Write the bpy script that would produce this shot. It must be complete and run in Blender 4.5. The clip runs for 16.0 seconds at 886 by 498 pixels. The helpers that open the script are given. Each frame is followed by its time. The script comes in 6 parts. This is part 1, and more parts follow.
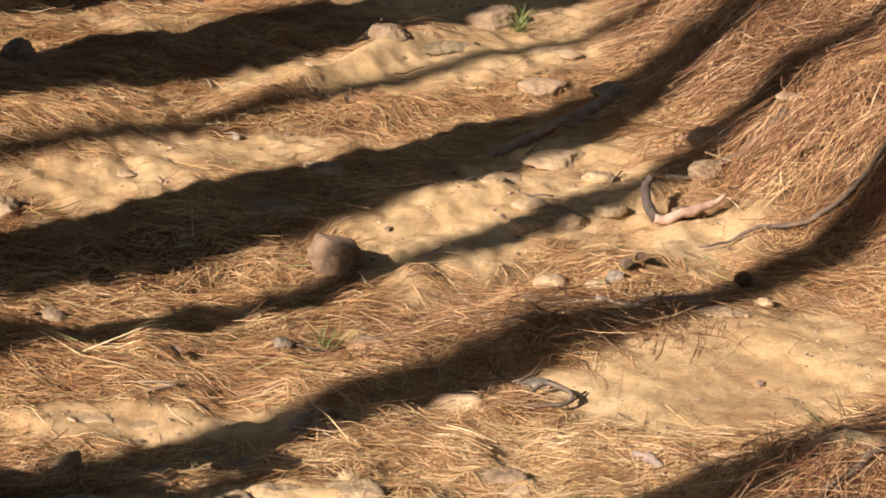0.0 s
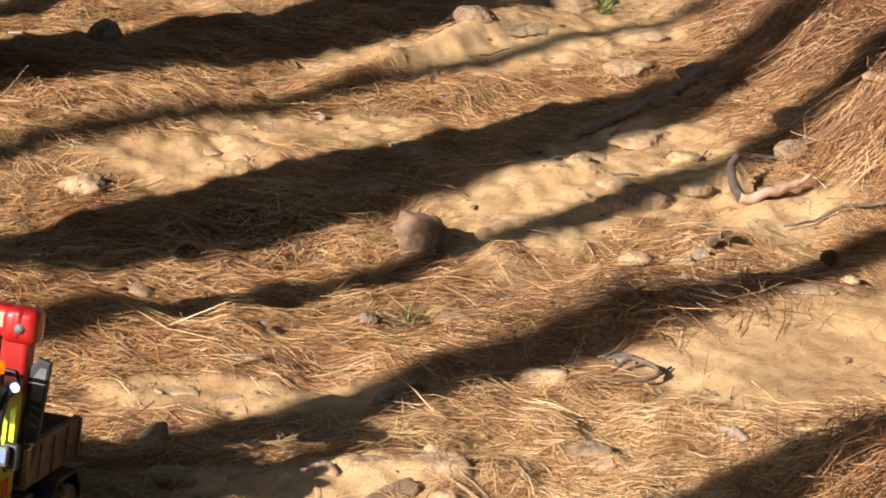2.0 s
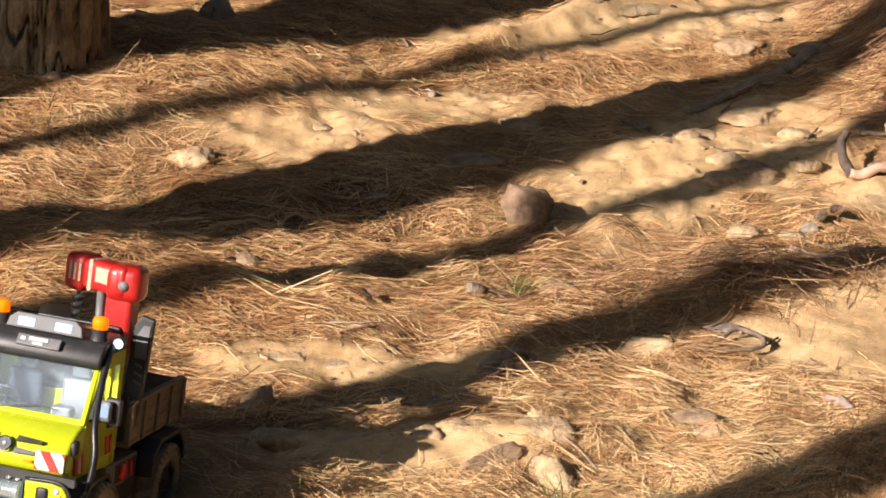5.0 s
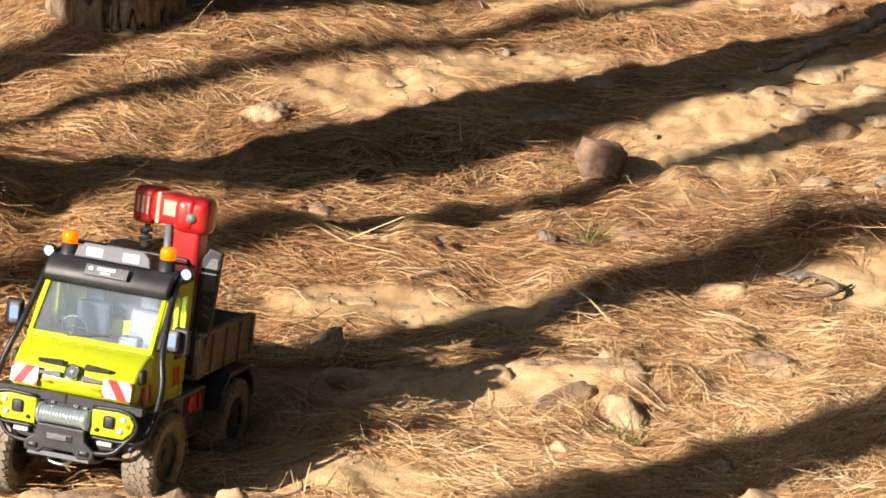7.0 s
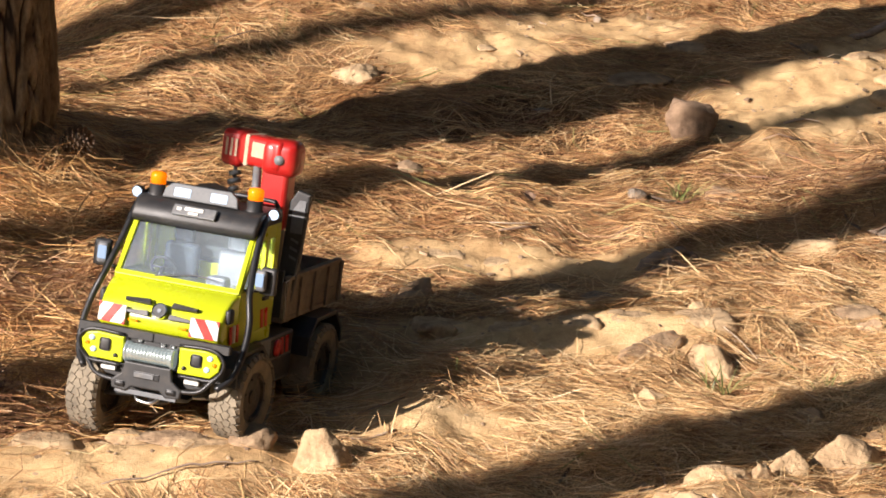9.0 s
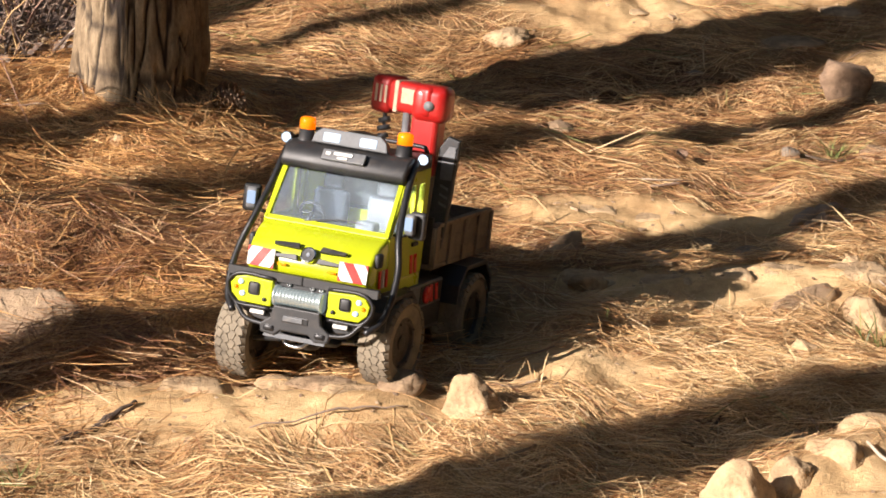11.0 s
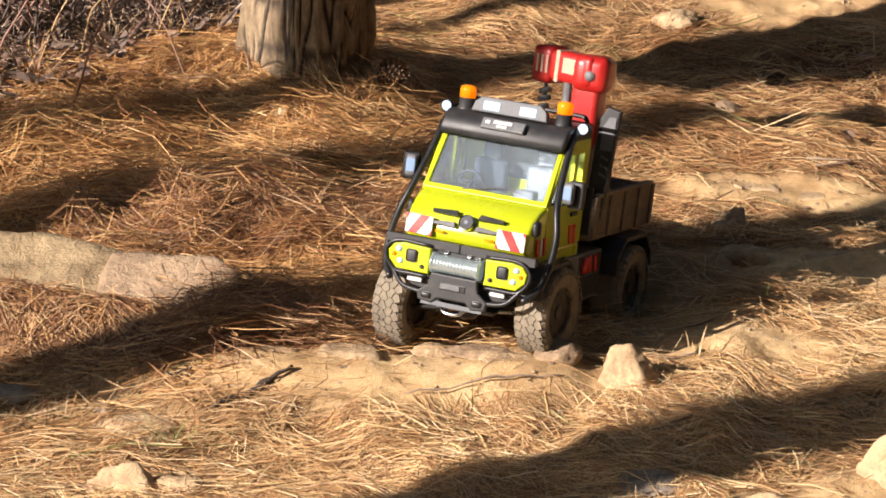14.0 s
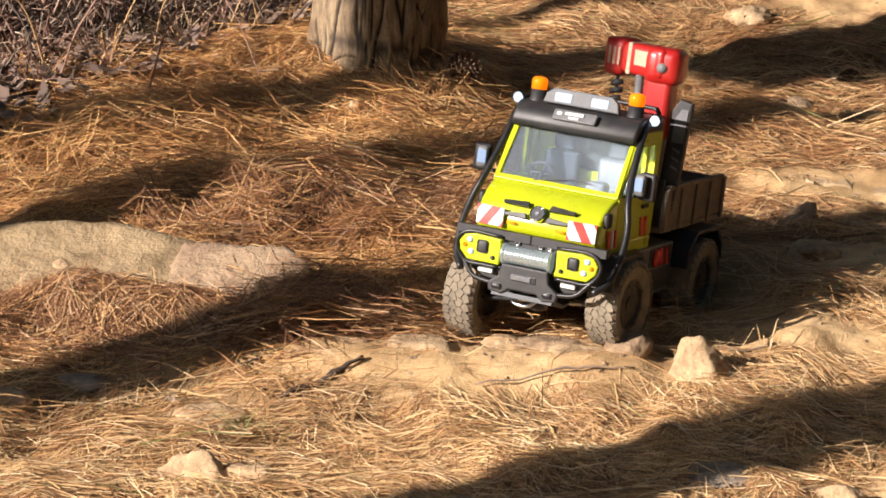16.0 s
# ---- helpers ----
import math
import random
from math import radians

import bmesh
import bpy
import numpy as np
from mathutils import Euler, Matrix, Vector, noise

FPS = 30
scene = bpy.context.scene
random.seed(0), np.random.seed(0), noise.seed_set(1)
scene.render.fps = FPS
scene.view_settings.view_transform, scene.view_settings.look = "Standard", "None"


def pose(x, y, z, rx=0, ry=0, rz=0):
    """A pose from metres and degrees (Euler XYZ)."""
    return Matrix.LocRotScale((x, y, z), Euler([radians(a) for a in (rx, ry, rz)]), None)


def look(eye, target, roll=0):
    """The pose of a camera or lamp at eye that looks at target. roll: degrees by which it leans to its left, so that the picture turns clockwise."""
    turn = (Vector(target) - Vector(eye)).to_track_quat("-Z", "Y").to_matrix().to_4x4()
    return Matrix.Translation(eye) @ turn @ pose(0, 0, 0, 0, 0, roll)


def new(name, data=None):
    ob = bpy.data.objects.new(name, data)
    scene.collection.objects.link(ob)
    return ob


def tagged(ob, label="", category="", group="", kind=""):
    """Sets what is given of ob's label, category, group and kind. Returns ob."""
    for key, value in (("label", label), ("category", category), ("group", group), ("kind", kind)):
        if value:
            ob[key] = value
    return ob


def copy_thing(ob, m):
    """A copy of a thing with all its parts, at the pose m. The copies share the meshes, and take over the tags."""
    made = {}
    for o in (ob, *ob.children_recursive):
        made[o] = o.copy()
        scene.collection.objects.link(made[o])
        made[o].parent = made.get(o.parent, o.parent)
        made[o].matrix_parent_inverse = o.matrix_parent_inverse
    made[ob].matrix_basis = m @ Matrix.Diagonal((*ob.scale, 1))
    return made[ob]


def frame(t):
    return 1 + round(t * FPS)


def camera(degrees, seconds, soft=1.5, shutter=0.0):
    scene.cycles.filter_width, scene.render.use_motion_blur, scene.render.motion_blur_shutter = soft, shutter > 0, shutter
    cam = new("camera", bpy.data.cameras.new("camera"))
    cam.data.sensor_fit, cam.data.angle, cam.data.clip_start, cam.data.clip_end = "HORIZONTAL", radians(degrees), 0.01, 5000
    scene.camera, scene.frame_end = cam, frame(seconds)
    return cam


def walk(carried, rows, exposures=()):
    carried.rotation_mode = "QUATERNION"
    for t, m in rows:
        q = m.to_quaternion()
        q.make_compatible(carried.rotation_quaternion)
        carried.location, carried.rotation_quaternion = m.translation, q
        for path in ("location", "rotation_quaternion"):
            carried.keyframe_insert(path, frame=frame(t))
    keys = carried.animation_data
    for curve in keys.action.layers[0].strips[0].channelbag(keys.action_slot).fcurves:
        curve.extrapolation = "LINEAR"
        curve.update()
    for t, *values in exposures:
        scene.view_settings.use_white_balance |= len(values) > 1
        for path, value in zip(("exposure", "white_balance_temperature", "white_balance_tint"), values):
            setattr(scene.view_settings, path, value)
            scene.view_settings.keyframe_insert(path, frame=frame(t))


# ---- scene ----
cam = camera(16.7, 16.0, soft=1.75)
# seconds, eye x, y, z, turn to the left, tilt down, roll
PATH = [
    (0.0, -0.0678, 0.0827, 1.8333, -7.527, 20.862, 6.183),
    (0.5, -0.0698, 0.0826, 1.8252, -7.172, 20.909, 6.021),
    (1.0, -0.0713, 0.0802, 1.8188, -6.722, 20.968, 5.952),
    (1.5, -0.0719, 0.0735, 1.8084, -6.296, 20.977, 5.815),
    (2.0, -0.0707, 0.0657, 1.7950, -5.861, 20.983, 5.685),
    (2.5, -0.0673, 0.0603, 1.7861, -5.414, 20.971, 5.557),
    (3.0, -0.0630, 0.0544, 1.7783, -5.012, 20.970, 5.472),
    (3.5, -0.0559, 0.0518, 1.7723, -4.613, 20.979, 5.366),
    (4.0, -0.0538, 0.0479, 1.7643, -4.219, 20.987, 5.256),
    (6.5, -0.0134, 0.0181, 1.6733, -1.969, 20.935, 4.463),
    (7.0, -0.0095, 0.0119, 1.6429, -1.550, 20.881, 4.281),
    (7.5, -0.0052, 0.0061, 1.6164, -1.138, 20.843, 4.152),
    (8.0, -0.0000, 0.0000, 1.5956, -0.715, 20.806, 4.091),
    (10.5, 0.0082, -0.0089, 1.4945, 2.627, 20.701, 3.039),
    (11.0, 0.0130, -0.0091, 1.4740, 3.498, 20.730, 2.775),
    (11.5, 0.0126, -0.0114, 1.4549, 4.271, 20.722, 2.568),
    (12.0, 0.0254, -0.0140, 1.4445, 4.938, 20.714, 2.516),
    (12.5, 0.0358, -0.0134, 1.4408, 5.589, 20.713, 2.311),
    (13.0, 0.0435, -0.0140, 1.4363, 6.190, 20.737, 2.158),
    (13.5, 0.0459, -0.0168, 1.4308, 6.721, 20.741, 2.123),
    (14.0, 0.0440, -0.0151, 1.4257, 7.187, 20.690, 2.185),
    (14.5, 0.0429, -0.0183, 1.4193, 7.612, 20.639, 2.165),
    (15.0, 0.0420, -0.0199, 1.4119, 7.973, 20.597, 2.082),
    (15.5, 0.0482, -0.0193, 1.4084, 8.336, 20.598, 2.070),
    (16.0, 0.0431, -0.0203, 1.4078, 8.590, 20.617, 1.996),
]
walk(cam, [(t, pose(x, y, z, 90 - down, 0, turn) @ pose(0, 0, 0, 0, 0, roll)) for t, x, y, z, turn, down, roll in PATH],
     exposures=[(0.0, 0.80), (4.0, 0.97), (8.0, 1.04), (13.0, 1.00), (16.0, 0.92)])

# ---- light ----
SUN_AZ, SUN_EL = radians(39), radians(27)   # the light runs towards +x +y
world = bpy.data.worlds.new("world")
scene.world = world
world.use_nodes = True
sky = world.node_tree.nodes.new("ShaderNodeTexSky")
sky.sky_type, sky.sun_disc = "NISHITA", False
sky.sun_elevation, sky.sun_rotation = SUN_EL, math.atan2(-math.cos(SUN_AZ), -math.sin(SUN_AZ))
world.node_tree.links.new(sky.outputs[0], world.node_tree.nodes["Background"].inputs[0])
world.node_tree.nodes["Background"].inputs[1].default_value = 0.053
sun = bpy.data.lights.new("sun", "SUN")
sun.energy, sun.angle, sun.color = 5.0, radians(0.53), (1.0, 0.885, 0.825)
sun_lamp = new("sun", sun)
SUN_FROM = Vector((-math.cos(SUN_AZ) * math.cos(SUN_EL), -math.sin(SUN_AZ) * math.cos(SUN_EL), math.sin(SUN_EL)))
sun_lamp.matrix_world = look(SUN_FROM * 20, (0, 0, 0))

# ---- materials ----
def nodes_of(name):
    m = bpy.data.materials.new(name)
    m.use_nodes = True
    return m, m.node_tree, m.node_tree.nodes["Principled BSDF"]


def tex(nt, kind, scale, detail=4.0, rough=0.6, coords=None):
    n = nt.nodes.new(kind)
    n.inputs["Scale"].default_value = scale
    if kind == "ShaderNodeTexNoise":
        n.inputs["Detail"].default_value, n.inputs["Roughness"].default_value = detail, rough
    nt.links.new(coords, n.inputs["Vector"])
    return n


def ramp(nt, fac, stops):
    r = nt.nodes.new("ShaderNodeValToRGB")
    while len(r.color_ramp.elements) < len(stops):
        r.color_ramp.elements.new(0.5)
    for e, (p, c) in zip(r.color_ramp.elements, stops):
        e.position, e.color = p, (*c, 1)
    nt.links.new(fac, r.inputs[0])
    return r.outputs[0]


def blend(nt, fac, a, b, how="MIX"):
    n = nt.nodes.new("ShaderNodeMix")
    n.data_type, n.blend_type = "RGBA", how
    for sock, v in ((n.inputs[0], fac), (n.inputs[6], a), (n.inputs[7], b)):
        if isinstance(v, (int, float)):
            sock.default_value = v
        elif isinstance(v, tuple):
            sock.default_value = (*v, 1)
        else:
            nt.links.new(v, sock)
    return n.outputs[2]


def relief(nt, bsdf, height, strength, distance):
    b = nt.nodes.new("ShaderNodeBump")
    b.inputs["Strength"].default_value, b.inputs["Distance"].default_value = strength, distance
    nt.links.new(height, b.inputs["Height"])
    nt.links.new(b.outputs[0], bsdf.inputs["Normal"])


def surface(name, dark, light, scale=20.0, rough=0.6, metal=0.0, bump=0.3, bump_scale=200.0, depth=0.002, dust=None, dust_amount=0.0, vary=0.0, coat=0.0, craggy=0.0):
    """Two tones in patches, fine grain in the relief, and dust that lies in patches."""
    m, nt, b = nodes_of(name)
    co = nt.nodes.new("ShaderNodeTexCoord").outputs["Object"]
    big = tex(nt, "ShaderNodeTexNoise", scale, 5, 0.65, co)
    col = ramp(nt, big.outputs[0], [(0.3, dark), (0.7, light)])
    fine = tex(nt, "ShaderNodeTexNoise", bump_scale, 6, 0.7, co)
    if vary:
        info = nt.nodes.new("ShaderNodeObjectInfo")
        tone = ramp(nt, info.outputs["Random"], [(0.0, (1 - vary,) * 3), (1.0, (1 + vary * 0.3,) * 3)])
        col = blend(nt, 1.0, col, tone, "MULTIPLY")
    grain = ramp(nt, fine.outputs[0], [(0.3, (0.8, 0.8, 0.8)), (0.7, (1.1, 1.1, 1.1))])
    col = blend(nt, 1.0, col, grain, "MULTIPLY")
    if dust:
        d = tex(nt, "ShaderNodeTexNoise", scale * 2.3, 6, 0.7, co)
        f = ramp(nt, d.outputs[0], [(0.62 - dust_amount * 0.5, (0, 0, 0)), (0.75, (dust_amount,) * 3)])
        col = blend(nt, f, col, dust)
    nt.links.new(col, b.inputs["Base Color"])
    rr = ramp(nt, big.outputs[0], [(0.2, (max(0.02, rough - 0.08),) * 3), (0.8, (min(1, rough + 0.1),) * 3)])
    nt.links.new(rr, b.inputs["Roughness"])
    b.inputs["Metallic"].default_value = metal
    b.inputs["Coat Weight"].default_value = coat
    if bump:
        rise = fine.outputs[0]
        if craggy:   # pits and cracks coarser than the grain
            pits = tex(nt, "ShaderNodeTexNoise", bump_scale * 0.28, 5, 0.75, co)
            add = nt.nodes.new("ShaderNodeMath")
            add.operation = "MULTIPLY_ADD"
            nt.links.new(pits.outputs[0], add.inputs[0])
            add.inputs[1].default_value = craggy
            nt.links.new(rise, add.inputs[2])
            rise = add.outputs[0]
            nt.links.new(blend(nt, 1.0, col, ramp(nt, pits.outputs[0], [(0.30, (0.62, 0.58, 0.54)), (0.48, (1.0, 1.0, 1.0)), (0.7, (1.08, 1.07, 1.05))]), "MULTIPLY"), b.inputs["Base Color"])
        relief(nt, b, rise, bump, depth)
    return m


def litter_blades(name, stops, rough=0.5, patch=0.0):
    """Thin pieces, each of its own tone; patch: how far the tone drifts from place to place."""
    m, nt, b = nodes_of(name)
    g = nt.nodes.new("ShaderNodeNewGeometry")
    col = ramp(nt, g.outputs["Random Per Island"], stops)
    if patch:
        co = nt.nodes.new("ShaderNodeTexCoord").outputs["Object"]
        n = tex(nt, "ShaderNodeTexNoise", 4.0, 5, 0.65, co)
        col = blend(nt, patch, col, ramp(nt, n.outputs[0], [(0.32, (0.62, 0.50, 0.40)), (0.5, (0.98, 0.96, 0.92)), (0.66, (1.12, 1.14, 1.12))]), "MULTIPLY")
    nt.links.new(col, b.inputs["Base Color"])
    b.inputs["Roughness"].default_value = rough
    return m


def ground_stuff():
    m, nt, b = nodes_of("sandy_soil")
    co = nt.nodes.new("ShaderNodeTexCoord").outputs["Object"]
    at = nt.nodes.new("ShaderNodeAttribute")
    at.attribute_name = "litter"
    big = tex(nt, "ShaderNodeTexNoise", 3.5, 5, 0.6, co)
    mid = tex(nt, "ShaderNodeTexNoise", 28, 6, 0.7, co)
    fine = tex(nt, "ShaderNodeTexNoise", 420, 3, 0.7, co)
    peb = tex(nt, "ShaderNodeTexVoronoi", 130, coords=co)
    sand = ramp(nt, big.outputs[0], [(0.3, (0.50, 0.318, 0.158)), (0.5, (0.65, 0.445, 0.232)), (0.72, (0.75, 0.545, 0.31))])
    sand = blend(nt, 1.0, sand, ramp(nt, mid.outputs[0], [(0.3, (0.72, 0.68, 0.62)), (0.6, (1.06, 1.05, 1.02))]), "MULTIPLY")
    sand = blend(nt, 1.0, sand, ramp(nt, fine.outputs[0], [(0.32, (0.88, 0.87, 0.86)), (0.65, (1.05, 1.05, 1.05))]), "MULTIPLY")
    sand = blend(nt, ramp(nt, peb.outputs["Distance"], [(0.06, (0.55,) * 3), (0.16, (0, 0, 0))]), sand, (0.22, 0.15, 0.09))
    # brown duff, darkened to paint the shade in gaps between needles
    shaded_duff = ramp(nt, mid.outputs[0], [(0.3, (0.055, 0.029, 0.015)), (0.5, (0.13, 0.072, 0.036)), (0.72, (0.29, 0.18, 0.09))])
    shaded_duff = blend(nt, 1.0, shaded_duff, ramp(nt, fine.outputs[0], [(0.3, (0.6, 0.6, 0.6)), (0.7, (1.2, 1.2, 1.2))]), "MULTIPLY")
    nt.links.new(blend(nt, at.outputs["Fac"], sand, shaded_duff), b.inputs["Base Color"])
    b.inputs["Roughness"].default_value = 0.95
    b.inputs["Specular IOR Level"].default_value = 0.15
    add = nt.nodes.new("ShaderNodeMath")
    add.operation = "MULTIPLY_ADD"
    nt.links.new(mid.outputs[0], add.inputs[0])
    add.inputs[1].default_value = 2.5
    nt.links.new(fine.outputs[0], add.inputs[2])
    relief(nt, b, add.outputs[0], 0.45, 0.005)
    return m


def bark_stuff():
    m, nt, b = nodes_of("pine_bark")
    co = nt.nodes.new("ShaderNodeTexCoord").outputs["Object"]
    mp = nt.nodes.new("ShaderNodeMapping")
    mp.inputs["Scale"].default_value = (1, 1, 0.35)
    nt.links.new(co, mp.inputs["Vector"])
    at = nt.nodes.new("ShaderNodeAttribute")
    at.attribute_name = "plate"
    n1 = tex(nt, "ShaderNodeTexNoise", 22, 6, 0.7, mp.outputs[0])
    n2 = tex(nt, "ShaderNodeTexNoise", 130, 5, 0.7, mp.outputs[0])
    col = ramp(nt, n1.outputs[0], [(0.3, (0.13, 0.092, 0.056)), (0.5, (0.27, 0.20, 0.122)), (0.72, (0.42, 0.325, 0.205))])
    col = blend(nt, 1.0, col, ramp(nt, n2.outputs[0], [(0.3, (0.55, 0.52, 0.5)), (0.65, (1.15, 1.13, 1.1))]), "MULTIPLY")
    # furrows go near black: the shade in their depth is painted in
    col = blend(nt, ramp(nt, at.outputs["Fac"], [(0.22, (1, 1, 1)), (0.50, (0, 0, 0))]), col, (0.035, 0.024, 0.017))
    nt.links.new(col, b.inputs["Base Color"])
    b.inputs["Roughness"].default_value = 0.9
    relief(nt, b, n2.outputs[0], 0.7, 0.006)
    return m


SOIL = ground_stuff()
BARK = bark_stuff()
NEEDLES = litter_blades("pine_needles", [(0.0, (0.17, 0.074, 0.040)), (0.30, (0.40, 0.198, 0.090)), (0.56, (0.63, 0.372, 0.162)), (0.84, (0.77, 0.515, 0.245)), (0.97, (0.84, 0.64, 0.38)), (1.0, (0.34, 0.36, 0.14))], 0.5, 0.9)
BROWN_NEEDLES = litter_blades("browned_pine_needles", [(0.0, (0.10, 0.044, 0.025)), (0.35, (0.24, 0.112, 0.055)), (0.65, (0.42, 0.225, 0.108)), (0.88, (0.60, 0.38, 0.195)), (1.0, (0.74, 0.54, 0.33))], 0.5, 0.9)
ORANGE_NEEDLES = litter_blades("orange_needles", [(0.0, (0.18, 0.078, 0.033)), (0.35, (0.46, 0.225, 0.085)), (0.7, (0.72, 0.415, 0.155)), (1.0, (0.84, 0.57, 0.27))], 0.5, 0.8)
PALE_NEEDLES = litter_blades("bleached_needles", [(0.0, (0.36, 0.20, 0.09)), (0.4, (0.64, 0.41, 0.19)), (0.8, (0.80, 0.58, 0.31)), (1.0, (0.87, 0.69, 0.44))], 0.5, 0.7)
STRAW = litter_blades("dry_grass", [(0.0, (0.30, 0.17, 0.08)), (0.5, (0.55, 0.36, 0.17)), (1.0, (0.70, 0.52, 0.29))])
GREEN = litter_blades("green_grass", [(0.0, (0.10, 0.13, 0.03)), (0.6, (0.18, 0.22, 0.06)), (1.0, (0.42, 0.38, 0.15))])
TWIGS = litter_blades("bare_twigs", [(0.0, (0.08, 0.055, 0.042)), (0.45, (0.23, 0.155, 0.11)), (0.75, (0.37, 0.255, 0.18)), (1.0, (0.52, 0.42, 0.32))], 0.8)
RED_TWIGS = litter_blades("reddish_twigs", [(0.0, (0.20, 0.11, 0.08)), (0.5, (0.36, 0.21, 0.15)), (1.0, (0.52, 0.36, 0.26))], 0.7)
PEBBLES = litter_blades("pebbles", [(0.0, (0.17, 0.11, 0.07)), (0.6, (0.35, 0.24, 0.145)), (1.0, (0.50, 0.36, 0.225))], 0.95)
LEAVES = litter_blades("pine_foliage", [(0.0, (0.035, 0.06, 0.02)), (1.0, (0.09, 0.12, 0.04))], 0.6)
DEAD_LEAVES = litter_blades("dead_leaves", [(0.0, (0.09, 0.06, 0.045)), (0.6, (0.19, 0.13, 0.10)), (1.0, (0.33, 0.25, 0.19))], 0.8)
PALE_ROCK = surface("pale_sandstone", (0.46, 0.305, 0.165), (0.66, 0.475, 0.275), 14, 0.9, bump=0.6, bump_scale=130, depth=0.004, vary=0.2, craggy=2.5)
BROWN_ROCK = surface("brown_sandstone", (0.31, 0.20, 0.115), (0.50, 0.35, 0.21), 16, 0.9, bump=0.6, bump_scale=120, depth=0.004, dust=(0.48, 0.34, 0.20), dust_amount=0.28, vary=0.25, craggy=2.5)
REDDISH_END = surface("reddish_sandstone", (0.25, 0.165, 0.10), (0.40, 0.28, 0.175), 12, 0.9, bump=0.7, bump_scale=80, depth=0.006, dust=(0.48, 0.35, 0.21), dust_amount=0.35, craggy=2.0)
RED_ROCK = surface("reddish_stone", (0.20, 0.125, 0.075), (0.36, 0.24, 0.15), 16, 0.9, bump=0.6, bump_scale=120, depth=0.004, craggy=2.5)
GREY_ROCK = surface("grey_stone", (0.20, 0.17, 0.14), (0.36, 0.31, 0.26), 18, 0.9, bump=0.6, bump_scale=130, depth=0.004, dust=(0.48, 0.34, 0.20), dust_amount=0.6, vary=0.25, craggy=2.5)
SLAB_ROCK = surface("yellow_sandstone", (0.24, 0.168, 0.086), (0.44, 0.32, 0.175), 11, 0.88, bump=0.8, bump_scale=70, depth=0.006, dust=(0.50, 0.37, 0.22), dust_amount=0.4, craggy=2.0)
DEAD_WOOD = surface("weathered_wood", (0.20, 0.14, 0.10), (0.42, 0.32, 0.24), 40, 0.85, bump=0.5, bump_scale=260, depth=0.002)
ROOT_WOOD = surface("brown_root", (0.13, 0.095, 0.065), (0.29, 0.215, 0.15), 60, 0.9, bump=0.8, bump_scale=220, depth=0.003)
DARK_WOOD = surface("dark_bark_stick", (0.05, 0.035, 0.025), (0.14, 0.10, 0.075), 60, 0.9, bump=0.8, bump_scale=220, depth=0.003)
PINK_WOOD = surface("stripped_pinkish_wood", (0.42, 0.25, 0.17), (0.68, 0.48, 0.34), 30, 0.75, bump=0.4, bump_scale=240, depth=0.002)
CONE = surface("pine_cone_scale", (0.07, 0.04, 0.025), (0.30, 0.20, 0.12), 60, 0.8, bump=0.3)
DUST = (0.44, 0.33, 0.20)
LIME = surface("lime_paint", (0.45, 0.51, 0.010), (0.51, 0.58, 0.014), 9, 0.28, bump=0.04, bump_scale=900, depth=0.0003, dust=DUST, dust_amount=0.12, coat=0.4)
BLACK = surface("black_plastic", (0.016, 0.016, 0.017), (0.034, 0.033, 0.033), 30, 0.5, bump=0.15, bump_scale=900, depth=0.0003, dust=(0.14, 0.11, 0.08), dust_amount=0.25)
TUBE = surface("satin_black_steel", (0.010, 0.010, 0.011), (0.022, 0.022, 0.023), 30, 0.36, bump=0.05, dust=(0.12, 0.09, 0.06), dust_amount=0.15)
TYRE = surface("dusty_rubber", (0.115, 0.097, 0.072), (0.25, 0.21, 0.15), 22, 0.92, bump=0.4, bump_scale=500, depth=0.0008, dust=(0.33, 0.27, 0.19), dust_amount=0.7)
RIM = surface("dark_rim", (0.015, 0.013, 0.012), (0.05, 0.042, 0.033), 40, 0.55, bump=0.1, dust=(0.2, 0.15, 0.1), dust_amount=0.4)
STEEL = surface("worn_steel", (0.42, 0.43, 0.44), (0.62, 0.63, 0.63), 40, 0.28, 1.0, bump=0.1, bump_scale=600, depth=0.0004)
SILVER = surface("silver_plastic", (0.10, 0.105, 0.11), (0.16, 0.165, 0.17), 30, 0.6, 0.0, bump=0.05)
GREY = surface("grey_plastic", (0.10, 0.105, 0.11), (0.17, 0.175, 0.18), 30, 0.5, bump=0.1, dust=DUST, dust_amount=0.2)
RED = surface("red_paint", (0.36, 0.012, 0.010), (0.48, 0.020, 0.015), 12, 0.36, bump=0.05, bump_scale=700, depth=0.0003, coat=0.5)
STRIPE_RED = surface("reflective_red", (0.66, 0.035, 0.03), (0.74, 0.06, 0.05), 60, 0.3, bump=0.05)
STRIPE_WHITE = surface("reflective_white", (0.68, 0.66, 0.60), (0.80, 0.79, 0.74), 60, 0.3, bump=0.05)
TAN = surface("tan_label", (0.45, 0.30, 0.20), (0.58, 0.42, 0.30), 40, 0.5, bump=0.05)
SEAT = surface("dark_seat_fabric", (0.035, 0.045, 0.065), (0.07, 0.085, 0.11), 60, 0.8, bump=0.4, bump_scale=700)
DASH = surface("pale_grey_plastic", (0.13, 0.14, 0.15), (0.20, 0.21, 0.22), 40, 0.55, bump=0.1)
BED = surface("dusty_brown_bed", (0.10, 0.075, 0.055), (0.21, 0.165, 0.125), 26, 0.75, bump=0.3, bump_scale=400, depth=0.0006, dust=(0.34, 0.26, 0.17), dust_amount=0.5)
SACK = surface("brown_burlap", (0.30, 0.20, 0.135), (0.44, 0.31, 0.21), 50, 0.9, bump=0.8, bump_scale=900, depth=0.001)
